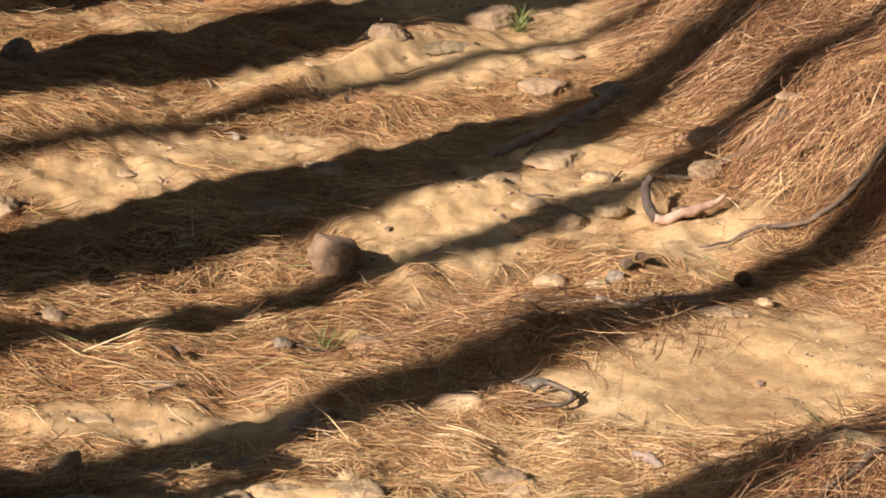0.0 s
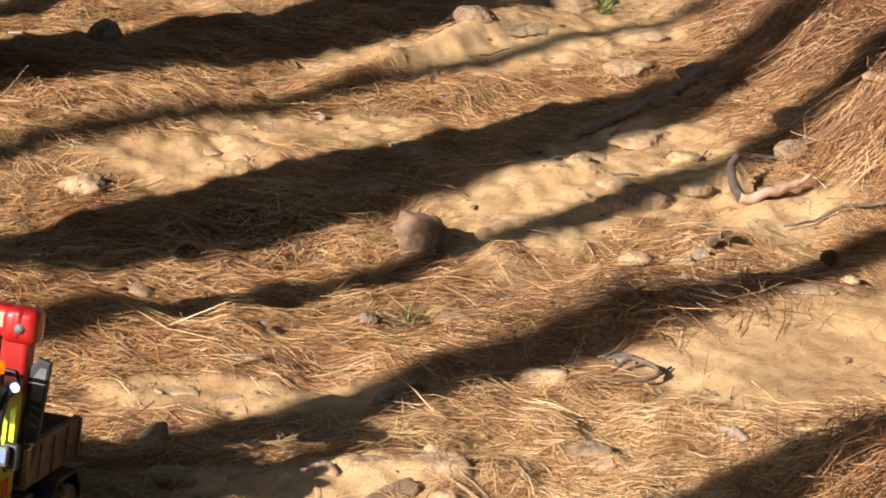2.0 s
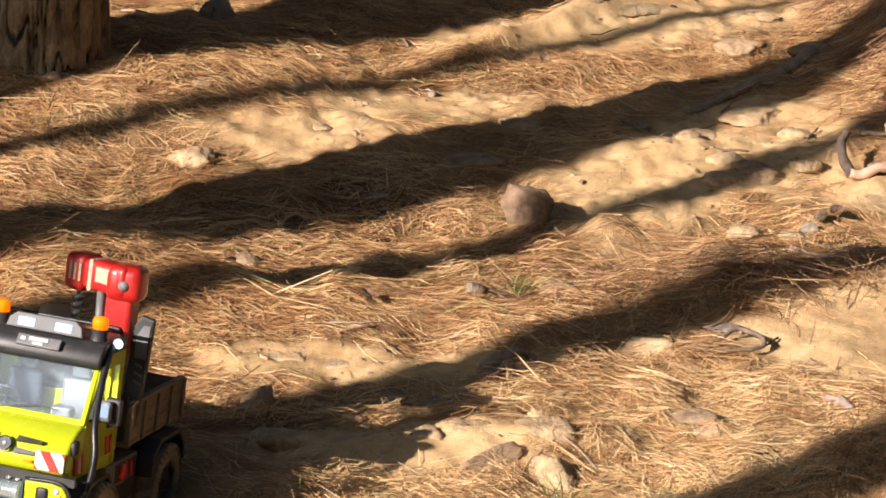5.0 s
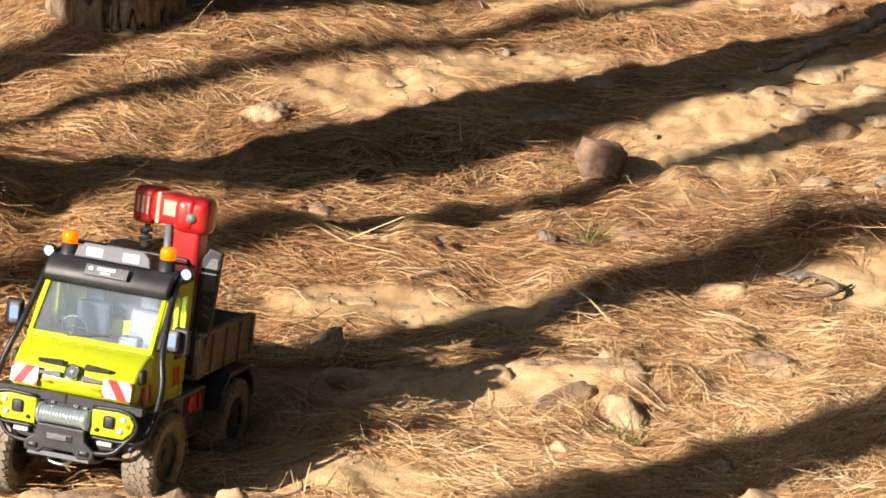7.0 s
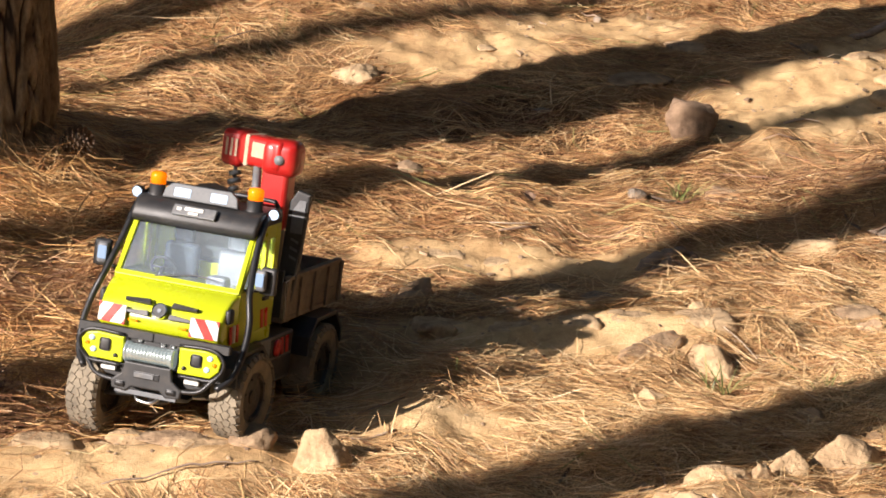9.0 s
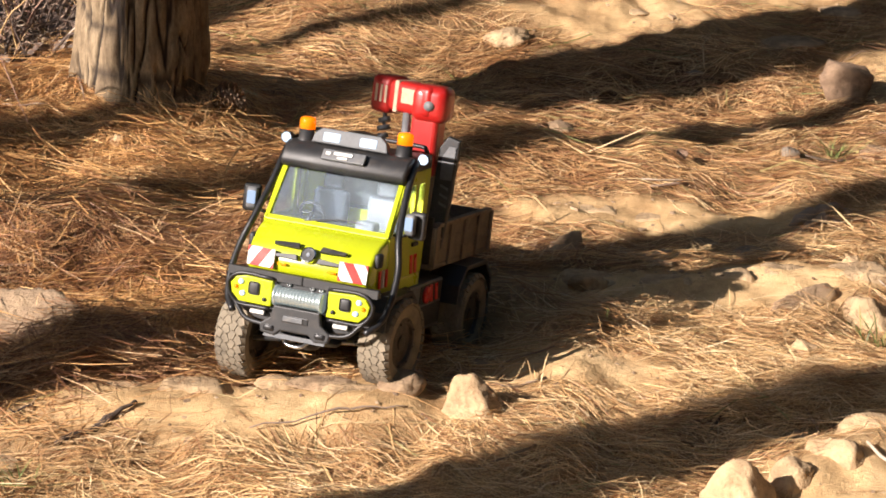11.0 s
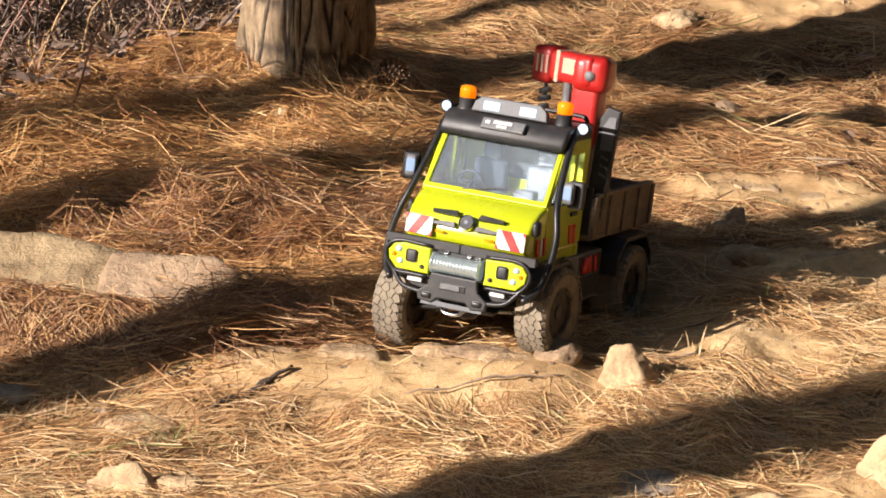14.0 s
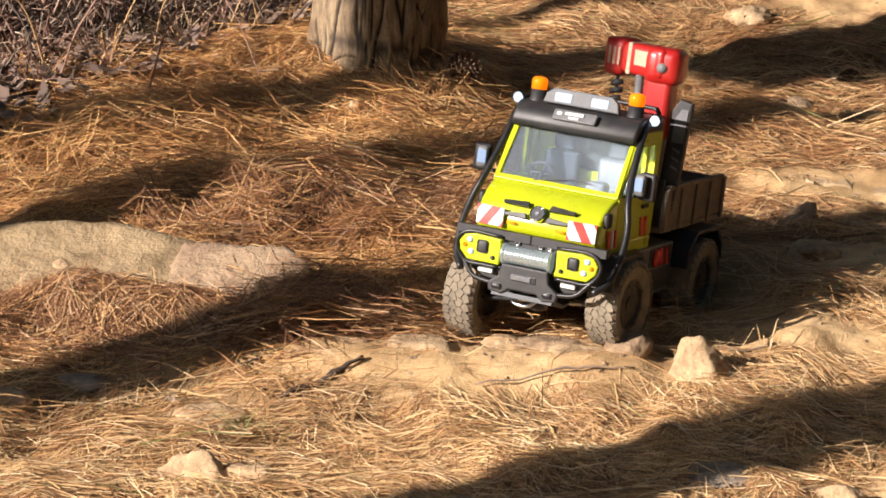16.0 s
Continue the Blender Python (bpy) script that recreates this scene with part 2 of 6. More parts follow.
EMBLEM = surface("chrome", (0.60, 0.61, 0.62), (0.75, 0.76, 0.76), 60, 0.15, 1.0, bump=0.0)


def clear(name, tint, rough=0.02, glow=None, strength=0.0, weight=1.0):
    m, nt, b = nodes_of(name)
    b.inputs["Base Color"].default_value = (*tint, 1)
    b.inputs["Roughness"].default_value = rough
    b.inputs["Transmission Weight"].default_value = weight
    b.inputs["IOR"].default_value = 1.45
    if glow:
        b.inputs["Emission Color"].default_value = (*glow, 1)
        b.inputs["Emission Strength"].default_value = strength
    return m


# blue tint and reduced transmission paint a slight sky-reflection haze into the panes
GLASS = clear("window_glass", (0.72, 0.82, 0.90), 0.03, None, 0.0, 0.94)
AMBER = clear("amber_lens", (1.0, 0.36, 0.01), 0.15, (1.0, 0.25, 0.0), 0.25, 0.5)
LENS = clear("clear_lamp_lens", (0.22, 0.29, 0.42), 0.1, (0.75, 0.86, 1.0), 0.6, 0.5)
MIRROR_LENS = clear("dark_blue_lens", (0.10, 0.15, 0.24), 0.08, (0.6, 0.75, 1.0), 0.30, 0.3)
# the drum is no lamp: a weak emission is added to brighten its metal
DRUM_GLOW = clear("glowing_cable_drum", (0.50, 0.56, 0.54), 0.25, (0.85, 1.0, 0.98), 0.09, 0.0)
DRUM_GLOW.node_tree.nodes["Principled BSDF"].inputs["Metallic"].default_value = 0.75
BLUE_LENS = clear("blue_tinted_lens", (0.45, 0.55, 0.95), 0.1, (0.5, 0.6, 1.0), 0.4, 0.4)

# ---- building helpers ----
def mesh_of(name, bm, material, smooth=True):
    me = bpy.data.meshes.new(name)
    bm.normal_update()
    bm.to_mesh(me)
    bm.free()
    me.materials.append(material)
    if smooth:
        me.polygons.foreach_set("use_smooth", [True] * len(me.polygons))
    return me


def part(name, bm, material, parent, label="", smooth=False):
    ob = new(name, mesh_of(name, bm, material, smooth))
    ob.parent = parent
    return tagged(ob, label)


def sheet(name, verts, faces, material, smooth=False):
    """One mesh from arrays of corners and of equal-sided faces."""
    verts, faces = np.asarray(verts, dtype=np.float32), np.asarray(faces, dtype=np.int32)
    me = bpy.data.meshes.new(name)
    n, k = faces.shape
    me.vertices.add(len(verts))
    me.vertices.foreach_set("co", verts.ravel())
    me.loops.add(n * k)
    me.loops.foreach_set("vertex_index", faces.ravel())
    me.polygons.add(n)
    me.polygons.foreach_set("loop_start", np.arange(0, n * k, k, dtype=np.int32))
    me.polygons.foreach_set("use_smooth", np.full(n, smooth))
    me.update(calc_edges=True)
    me.materials.append(material)
    return me


def tube_into(bm, path, radii, sides=8):
    """A tube along a path of points, with a radius at each."""
    path = [Vector(p) for p in path]
    if not hasattr(radii, "__len__"):
        radii = [radii] * len(path)
    rings, side = [], None
    for i, p in enumerate(path):
        way = (path[min(i + 1, len(path) - 1)] - path[max(i - 1, 0)]).normalized()
        if side is None:
            side = way.orthogonal().normalized()
        side = (side - way * side.dot(way)).normalized()
        up = way.cross(side)
        rings.append([bm.verts.new(p + (side * math.cos(a) + up * math.sin(a)) * radii[i]) for a in (2 * math.pi * k / sides for k in range(sides))])
    for a, b in zip(rings, rings[1:]):
        for k in range(sides):
            bm.faces.new((a[k], a[(k + 1) % sides], b[(k + 1) % sides], b[k]))
    bm.faces.new(rings[0][::-1])
    bm.faces.new(rings[-1])
    return bm


def bend(points, steps=5):
    """A smooth path through points."""
    pts = [Vector(p) for p in points]
    pts = [2 * pts[0] - pts[1]] + pts + [2 * pts[-1] - pts[-2]]
    out = []
    for a, b, c, d in zip(pts, pts[1:], pts[2:], pts[3:]):
        for k in range(steps):
            t = k / steps
            out.append(0.5 * (2 * b + (c - a) * t + (2 * a - 5 * b + 4 * c - d) * t * t + (3 * b - a - 3 * c + d) * t ** 3))
    return out + [pts[-2]]


# ---- the lie of the land ----
rng = np.random.default_rng(7)
LATTICE = rng.random((8, 256, 256))


def lattice_noise(x, y, layer):
    x, y = np.asarray(x, float) + 1000.37, np.asarray(y, float) + 1000.71
    i, j = np.floor(x).astype(int), np.floor(y).astype(int)
    u, v = x - i, y - j
    u, v = u * u * (3 - 2 * u), v * v * (3 - 2 * v)
    g = LATTICE[layer]
    a, b, c, d = g[i % 256, j % 256], g[(i + 1) % 256, j % 256], g[i % 256, (j + 1) % 256], g[(i + 1) % 256, (j + 1) % 256]
    return (a * (1 - u) + b * u) * (1 - v) + (c * (1 - u) + d * u) * v - 0.5


def fractal(x, y, scale, layer, octaves=3):
    total = 0
    for k in range(octaves):
        total = total + lattice_noise(x * scale * 2.03 ** k + 17 * k, y * scale * 2.03 ** k - 11 * k, (layer + k) % 8) * 0.5 ** k
    return total


def swell(x, y, cx, cy, rx, ry, turn, power=1.0):
    c, s = math.cos(radians(turn)), math.sin(radians(turn))
    a, b = ((x - cx) * c + (y - cy) * s) / rx, (-(x - cx) * s + (y - cy) * c) / ry
    return np.exp(-(a * a + b * b) ** power)


# centre x, y, half length, half width, turn, height
SWELLS = [(0.17, 3.80, 0.25, 0.06, 8, 0.030), (-0.42, 3.28, 0.24, 0.06, 5, 0.020), (0.73, 4.50, 0.25, 0.09, 22, 0.034),
          (-0.78, 3.40, 0.2, 0.06, 8, 0.022), (-0.74, 3.76, 0.24, 0.07, 22, 0.035), (1.08, 3.92, 0.16, 0.13, 30, 0.06),
          (-0.75, 4.36, 0.36, 0.22, 20, 0.085), (-0.5, 5.38, 0.35, 0.3, 0, 0.05), (-1.15, 3.95, 0.25, 0.3, 0, 0.05),
          (0.42, 5.80, 0.28, 0.035, 46, 0.030), (0.60, 6.03, 0.14, 0.05, 48, 0.025), (-0.90, 3.36, 0.17, 0.035, 4, 0.030), (0.30, 3.27, 0.16, 0.05, 42, 0.035)]
HOLLOWS = [(0.62, 4.72, 0.5, 0.05, 48, 0.022), (0.95, 4.72, 0.4, 0.06, 45, 0.02), (-0.15, 3.60, 0.25, 0.07, 40, 0.02),
           (0.68, 5.62, 0.5, 0.05, 28, 0.025), (0.0, 4.85, 0.6, 0.35, 20, 0.04), (-1.4, 5.3, 0.6, 0.7, 0, 0.22)]
# the truck's tyres press the ground to these heights: x, y, z
TREADS = []


def bare_height(x, y):
    x, y = np.asarray(x, float), np.asarray(y, float)
    near = np.exp(-(np.maximum(0, np.hypot(x - 0.1, y - 4.5) - 4) / 4) ** 2)
    close = np.exp(-(np.maximum(0, np.hypot(x - 0.1, y - 4.6) - 2.4) / 0.7) ** 2)   # small lumps only where the clearing is
    z = 0.035 * fractal(x, y, 1.3, 0) + near * 0.020 * fractal(x, y, 4.5, 2) 
    road = np.exp(-((x * 0.77 - (y - 4.9) * 0.64 - 0.55) / 0.45) ** 2) * near
    worn = np.maximum(0.45 * road * np.clip((y - 4.55) / 0.3, 0, 1), swell(x, y, 0.98, 4.40, 0.34, 0.2, 38, 2))   # trodden sand is smoother
    z = z + close * (1 - 0.62 * worn) * (0.017 * fractal(x, y, 13, 4) + 0.009 * fractal(x, y, 38, 1, 2))
    z = z + road * np.clip((y - 4.55) / 0.3, 0, 1) * (0.048 * np.abs(fractal((x * 0.75 + y * 0.66) * 0.5, (y * 0.75 - x * 0.66) * 1.5, 5, 5)) + 0.016 * np.abs(fractal(x, y, 15, 3)) - 0.010)
    foot = np.interp(y, [2, 4.0, 4.77, 5.0, 5.3, 5.6, 6.3, 9], [1.75, 1.5, 1.30, 1.20, 1.07, 1.04, 1.10, 1.3])
    past = x - foot
    soft = np.where(past > 0.3, past, 0.05 * np.log1p(np.exp(np.clip(past, -2, 0.3) / 0.05)))
    z = z + 1.2 * (1 - np.exp(-soft * 0.62 / 1.2)) * (1 + 0.5 * fractal(x, y, 3.0, 6)) + np.clip(past / 0.15, 0, 1) * close * 0.075 * np.abs(fractal(x, y, 4.5, 3))
    for cx, cy, rx, ry, turn, h in SWELLS:
        z = z + h * swell(x, y, cx, cy, rx, ry, turn)
    for cx, cy, rx, ry, turn, h in HOLLOWS:
        z = z - h * swell(x, y, cx, cy, rx, ry, turn)
    return z


def height(x, y):
    z = bare_height(x, y)
    for tx, ty, lift in TREADS:
        z = z + lift * swell(x, y, tx, ty, 0.075, 0.075, 0)
    return z


# bare sand shows through the needles: centre x, y, half sizes, turn, amount
SAND = [(0.98, 4.40, 0.30, 0.17, 38, 2.4), (-0.03, 5.14, 0.19, 0.10, 10, 1.0), (0.13, 4.12, 0.24, 0.05, 12, 0.9), (0.80, 5.20, 0.30, 0.26, 50, 0.9),
        (0.56, 5.86, 0.50, 0.13, 25, 1.2), (1.02, 4.95, 0.20, 0.10, 30, 0.6), (0.58, 4.95, 0.18, 0.22, -40, 1.0)]
SAND += [(-0.02, 4.07, 0.16, 0.07, 20, 0.9), (-0.42, 3.275, 0.27, 0.070, 5, 1.0), (0.17, 3.79, 0.27, 0.070, 8, 0.95), (0.28, 3.14, 0.22, 0.12, 20, 1.0),
         (0.30, 5.38, 0.30, 0.10, 15, 0.8), (0.05, 6.05, 0.28, 0.09, 10, 0.7), (0.85, 6.35, 0.40, 0.30, 30, 1.1), (0.02, 3.46, 0.12, 0.05, 15, 0.8),
         (-0.33, 3.58, 0.13, 0.05, 5, 0.6)]


def litter(x, y):
    """How thickly needles cover the soil, 0 to 1."""
    close = np.exp(-(np.maximum(0, np.hypot(x - 0.1, y - 4.6) - 2.2) / 0.6) ** 2)
    a = 0.84 - 0.26 * np.clip((4.3 - y + 0.3 * x) / 0.8, 0, 1) * np.clip((x + 0.75) / 0.3, 0, 1) + (0.15 + 0.45 * close) * fractal(x, y, 3.2, 3)
    for cx, cy, rx, ry, turn, amount in SAND:
        a = a - amount * swell(x + 0.05 * fractal(x, y, 9, 6), y + 0.05 * fractal(x, y, 9, 2), cx, cy, rx, ry, turn, 1.6)
    foot = np.interp(y, [2, 4.0, 4.77, 5.0, 5.3, 5.6, 6.3, 9], [1.75, 1.5, 1.30, 1.20, 1.07, 1.04, 1.10, 1.3])
    a = a + 0.8 / (1 + np.exp(-(x - foot) / 0.05))
    return np.clip(a + close * 0.35 * fractal(x, y, 14, 1), 0, 1)


def ground_at(x, y):
    return float(height(np.array([x]), np.array([y]))[0])


# ---- the truck's stand ----
TRUCK = pose(-0.344, 3.362, 0.0, 0, 0, 163.4) @ pose(0, 0, 0, 11.8, 0, 0)
TYRE_R = 0.056
WHEELS = [(0.092, 0.0, 0.056, -4), (-0.092, -0.004, 0.078, -4), (-0.092, -0.25, 0.078, 0), (0.092, -0.25, 0.066, 0)]
for wx, wy, wz, steer in WHEELS:
    p = TRUCK @ Vector((wx, wy, wz))
    TREADS.append((p.x, p.y, p.z - TYRE_R + 0.002 - float(bare_height(np.array([p.x]), np.array([p.y]))[0])))


# ---- ground ----
def spread(lo, hi, step, far, count=60):
    out = far ** (np.arange(1, count + 1) / count)
    return np.concatenate([(lo - (out - 1) * 1.0)[::-1], np.arange(lo, hi + step / 2, step), hi + (out - 1) * 1.0])


gx, gy = spread(-1.9, 2.1, 0.012, 260), spread(2.4, 6.9, 0.012, 320)
GX, GY = np.meshgrid(gx, gy)
GZ = height(GX, GY)
nx, ny = len(gx), len(gy)
corner = (np.arange(ny - 1)[:, None] * nx + np.arange(nx - 1)[None, :]).ravel()
ground_mesh = sheet("ground", np.stack([GX, GY, GZ], -1).reshape(-1, 3), np.stack([corner, corner + 1, corner + nx + 1, corner + nx], -1), SOIL, True)
ground_mesh.attributes.new("litter", "FLOAT", "POINT").data.foreach_set("value", litter(GX, GY).ravel().astype(np.float32))
tagged(new("ground", ground_mesh), "sandy forest floor with ruts and a low bank", "ground", kind="structure")


# ---- needles, straw and crumbs on the ground ----
STONES = []   # x, y, half length, half width, turn of what stands clear of the needles


def clear_of_stones(x, y):
    keep = np.ones(len(x))
    for cx, cy, rx, ry, turn in STONES:
        near = np.nonzero((np.abs(x - cx) < rx) & (np.abs(y - cy) < rx))[0]
        if len(near):
            keep[near] *= 1 - 0.93 * swell(x[near], y[near], cx, cy, rx, ry, turn, 3)
    return keep


def scatter(count, x0, x1, y0, y1, weight, seed):
    r = np.random.default_rng(seed)
    xs, ys, have = [], [], 0
    while have < count:
        x, y = r.uniform(x0, x1, count), r.uniform(y0, y1, count)
        keep = (r.random(count) < weight(x, y) * clear_of_stones(x, y)) & (np.abs(x - (0.15 + 0.30 * (y - 4.4))) < 0.95 + 0.28 * (y - 2.6))
        xs.append(x[keep]), ys.append(y[keep])
        have += keep.sum()
    return np.concatenate(xs)[:count], np.concatenate(ys)[:count], r


def blades(name, count, weight, seed, material, long=(0.05, 0.13), wide=0.0011, loft=0.012, wild=0.06, tangle=0.62, aim=0.12, area=(-1.75, 1.95, 2.5, 6.85)):
    """Needles lying over one another, each bent once, a few sticking up."""
    x, y, r = scatter(count, *area, weight, seed)
    n = len(x)
    turn = np.where(r.random(n) < 0.2, r.uniform(-1.6, 1.6, n), r.normal(aim, tangle, n)) + np.pi * r.integers(0, 2, n) + 1.5 * fractal(x, y, 5.0, 5)
    ln = r.uniform(*long, n) * 0.5
    curl = r.normal(0, 0.20, n)
    P = []
    rise = r.random(n) ** 1.7 * loft * (0.4 + 1.7 * np.clip(0.3 + 2.2 * fractal(x, y, 11, 7), 0, 1))
    tip = np.where(r.random(n) < wild, r.uniform(0.1, 0.6, n), r.normal(0, 0.025, n)) * ln
    for k, a in ((-1, turn - curl), (0, turn), (1, turn + curl)):
        px, py = x + k * np.cos(a) * ln, y + k * np.sin(a) * ln
        P.append([px, py, height(px, py) + 0.001 + rise + (tip if k == 1 else np.minimum(0, -0.2 * tip) if k == -1 else 0)])
    P = np.array(P)
    side = np.stack([-np.sin(turn), np.cos(turn), r.normal(0, 0.6, n)])
    side /= np.linalg.norm(side, axis=0)
    w = wide * r.uniform(0.7, 1.35, n)
    V = np.empty((n, 6, 3), np.float32)
    for k in range(3):
        half = side * w * (0.5, 0.5, 0.3)[k]
        V[:, 2 * k] = (P[k] - half).T
        V[:, 2 * k + 1] = (P[k] + half).T
    base = np.arange(n)[:, None] * 6
    F = np.concatenate([base + np.array([0, 1, 3, 2]), base + np.array([2, 3, 5, 4])])
    return new(name, sheet(name, V.reshape(-1, 3), F, material))


def on_litter(x, y):
    foot = np.interp(y, [2, 4.0, 4.77, 5.0, 5.3, 5.6, 6.3, 9], [1.75, 1.5, 1.30, 1.20, 1.07, 1.04, 1.10, 1.3])
    return litter(x, y) ** 1.5 * (0.45 + 1.1 * np.clip(0.5 + fractal(x, y, 5, 4), 0, 1)) * (1 - 0.65 / (1 + np.exp(-(x - foot - 0.1) / 0.05)))


def on_bank(x, y):
    foot = np.interp(y, [2, 4.0, 4.77, 5.0, 5.3, 5.6, 6.3, 9], [1.75, 1.5, 1.30, 1.20, 1.07, 1.04, 1.10, 1.3])
    return np.clip(0.45 + 2.4 * fractal(x, y, 7, 2), 0.08, 1) / (1 + np.exp(-(x - foot - 0.03) / 0.04)) + 0.35 * swell(x, y, 0.70, 4.52, 0.28, 0.09, 22) + 0.7 * swell(x, y, 1.08, 3.9, 0.2, 0.15, 30)


def on_left(x, y):
    return swell(x, y, -0.95, 4.0, 0.5, 0.75, 0, 2) + swell(x, y, -0.75, 3.45, 0.4, 0.12, 10) * 0.8


def on_front(x, y):
    return litter(x, y) * (swell(x, y, 0.45, 3.75, 0.75, 0.30, 38, 2) + 0.45 * swell(x, y, -0.45, 3.02, 0.75, 0.20, 12, 2))


def by_slab(x, y):
    return swell(x, y, -0.88, 3.36, 0.36, 0.10, 4, 2) + 0.6 * swell(x, y, -0.62, 3.74, 0.3, 0.09, 22, 2)


def sparse(x, y):
    return 0.25 + 0 * x


def crumbs(name, count, seed, size, weight, material):
    """Small stones, each a rough little lump half sunk in the soil."""
    x, y, r = scatter(count, -1.75, 1.95, 2.5, 6.85, weight, seed)
    phi = (1 + 5 ** 0.5) / 2
    ico = np.array([(-1, phi, 0), (1, phi, 0), (-1, -phi, 0), (1, -phi, 0), (0, -1, phi), (0, 1, phi), (0, -1, -phi), (0, 1, -phi), (phi, 0, -1), (phi, 0, 1), (-phi, 0, -1), (-phi, 0, 1)]) / 1.9
    tri = np.array([(0, 11, 5), (0, 5, 1), (0, 1, 7), (0, 7, 10), (0, 10, 11), (1, 5, 9), (5, 11, 4), (11, 10, 2), (10, 7, 6), (7, 1, 8), (3, 9, 4), (3, 4, 2), (3, 2, 6), (3, 6, 8), (3, 8, 9), (4, 9, 5), (2, 4, 11), (6, 2, 10), (8, 6, 7), (9, 8, 1)])
    s = size[0] + (size[1] - size[0]) * r.random(count) ** 3
    V = ico[None] * r.uniform(0.5, 1.35, (count, 12, 1)) * s[:, None, None] * np.stack([r.uniform(0.8, 1.5, count), r.uniform(0.7, 1.1, count), r.uniform(0.28, 0.6, count)], -1)[:, None]
    a = r.uniform(0, 6.28, count)[:, None]
    V = np.stack([V[..., 0] * np.cos(a) - V[..., 1] * np.sin(a) + x[:, None], V[..., 0] * np.sin(a) + V[..., 1] * np.cos(a) + y[:, None], V[..., 2] + (height(x, y) + 0.05 * s)[:, None]], -1)
    return new(name, sheet(name, V.reshape(-1, 3), (np.arange(count)[:, None, None] * 12 + tri).reshape(-1, 3), material, False))


tagged(crumbs("gravel", 3600, 31, (0.001, 0.006), lambda x, y: 1.02 - litter(x, y), PEBBLES), "small pebbles and clods on the sandy soil", "gravel", kind="stuff")
tagged(crumbs("scattered_pebbles", 480, 32, (0.003, 0.012), lambda x, y: 0.6 - 0.4 * litter(x, y), PEBBLES), "loose stones among the pine needles", "pebbles", kind="stuff")


def stick_litter(count, seed):
    x, y, r = scatter(count, -1.5, 1.7, 2.6, 6.6, lambda x, y: 0.7 + 0 * x, seed)
    bm = bmesh.new()
    for px, py in zip(x, y):
        a, ln, rad = r.uniform(0, 6.28), r.uniform(0.02, 0.09), r.uniform(0.0008, 0.0025)
        pts = []
        for k in range(4):
            t = k / 3 - 0.5
            qx, qy = px + math.cos(a) * ln * t + r.normal(0, 0.002), py + math.sin(a) * ln * t + r.normal(0, 0.002)
            pts.append((qx, qy, ground_at(qx, qy) + 0.004 + r.random() * 0.006))
        tube_into(bm, pts, [rad, rad, rad * 0.9, rad * 0.5], 5)
    return new("twig_litter", mesh_of("twig_litter", bm, TWIGS))


tagged(stick_litter(150, 33), "thin broken twigs scattered on the ground", "twigs", kind="stuff")


# ---- rocks ----
def rock_mesh(seed, w, d, h, fine=4, facets=11, rough=0.06, flat=0.0, peak=0.0):
    """A broken stone: planes cut from a ball, edges rounded and worn."""
    r = np.random.default_rng(seed)
    bm = bmesh.new()
    bmesh.ops.create_icosphere(bm, subdivisions=fine, radius=1)
    n = r.normal(size=(facets, 3))
    n /= np.linalg.norm(n, axis=1)[:, None]
    dist = r.uniform(0.66, 1.0, facets)
    shift = Vector(r.uniform(-50, 50, 3))
    for v in bm.verts:
        c = np.array(v.co)
        k = n @ c
        cut = np.where(k > 0.05, dist / np.maximum(k, 0.05), 9)
        rad = -np.log(np.exp(-26 * np.minimum(cut, 1.5)).sum() + math.exp(-26 * 1.12)) / 26
        rad *= 1.03 + rough * noise.fractal(v.co * 2.2 + shift, 0.8, 2.1, 4) + rough * 0.55 * noise.fractal(v.co * 7 + shift, 0.9, 2.2, 3)
        p = c * rad
        if flat and p[2] > 0:   # a bedded stone: an even top that breaks off at the rim
            q = math.hypot(p[0], p[1])
            p[2] = flat * (1 - min(1, q / 0.98) ** 5) * (1 + 0.22 * noise.fractal(v.co * 1.7 + shift, 0.8, 2.1, 4)) + 0.05 * noise.noise(v.co * 7 + shift)
        if peak and p[2] > 0:   # narrows to a broken point
            f = 1 - peak * min(1.0, p[2] / 0.9)
            p[0], p[1] = p[0] * f + 0.12 * p[2], p[1] * f
        v.co = Vector((p[0] * w / 1.75, p[1] * d / 1.75, p[2] * h / 1.75))
    return bm


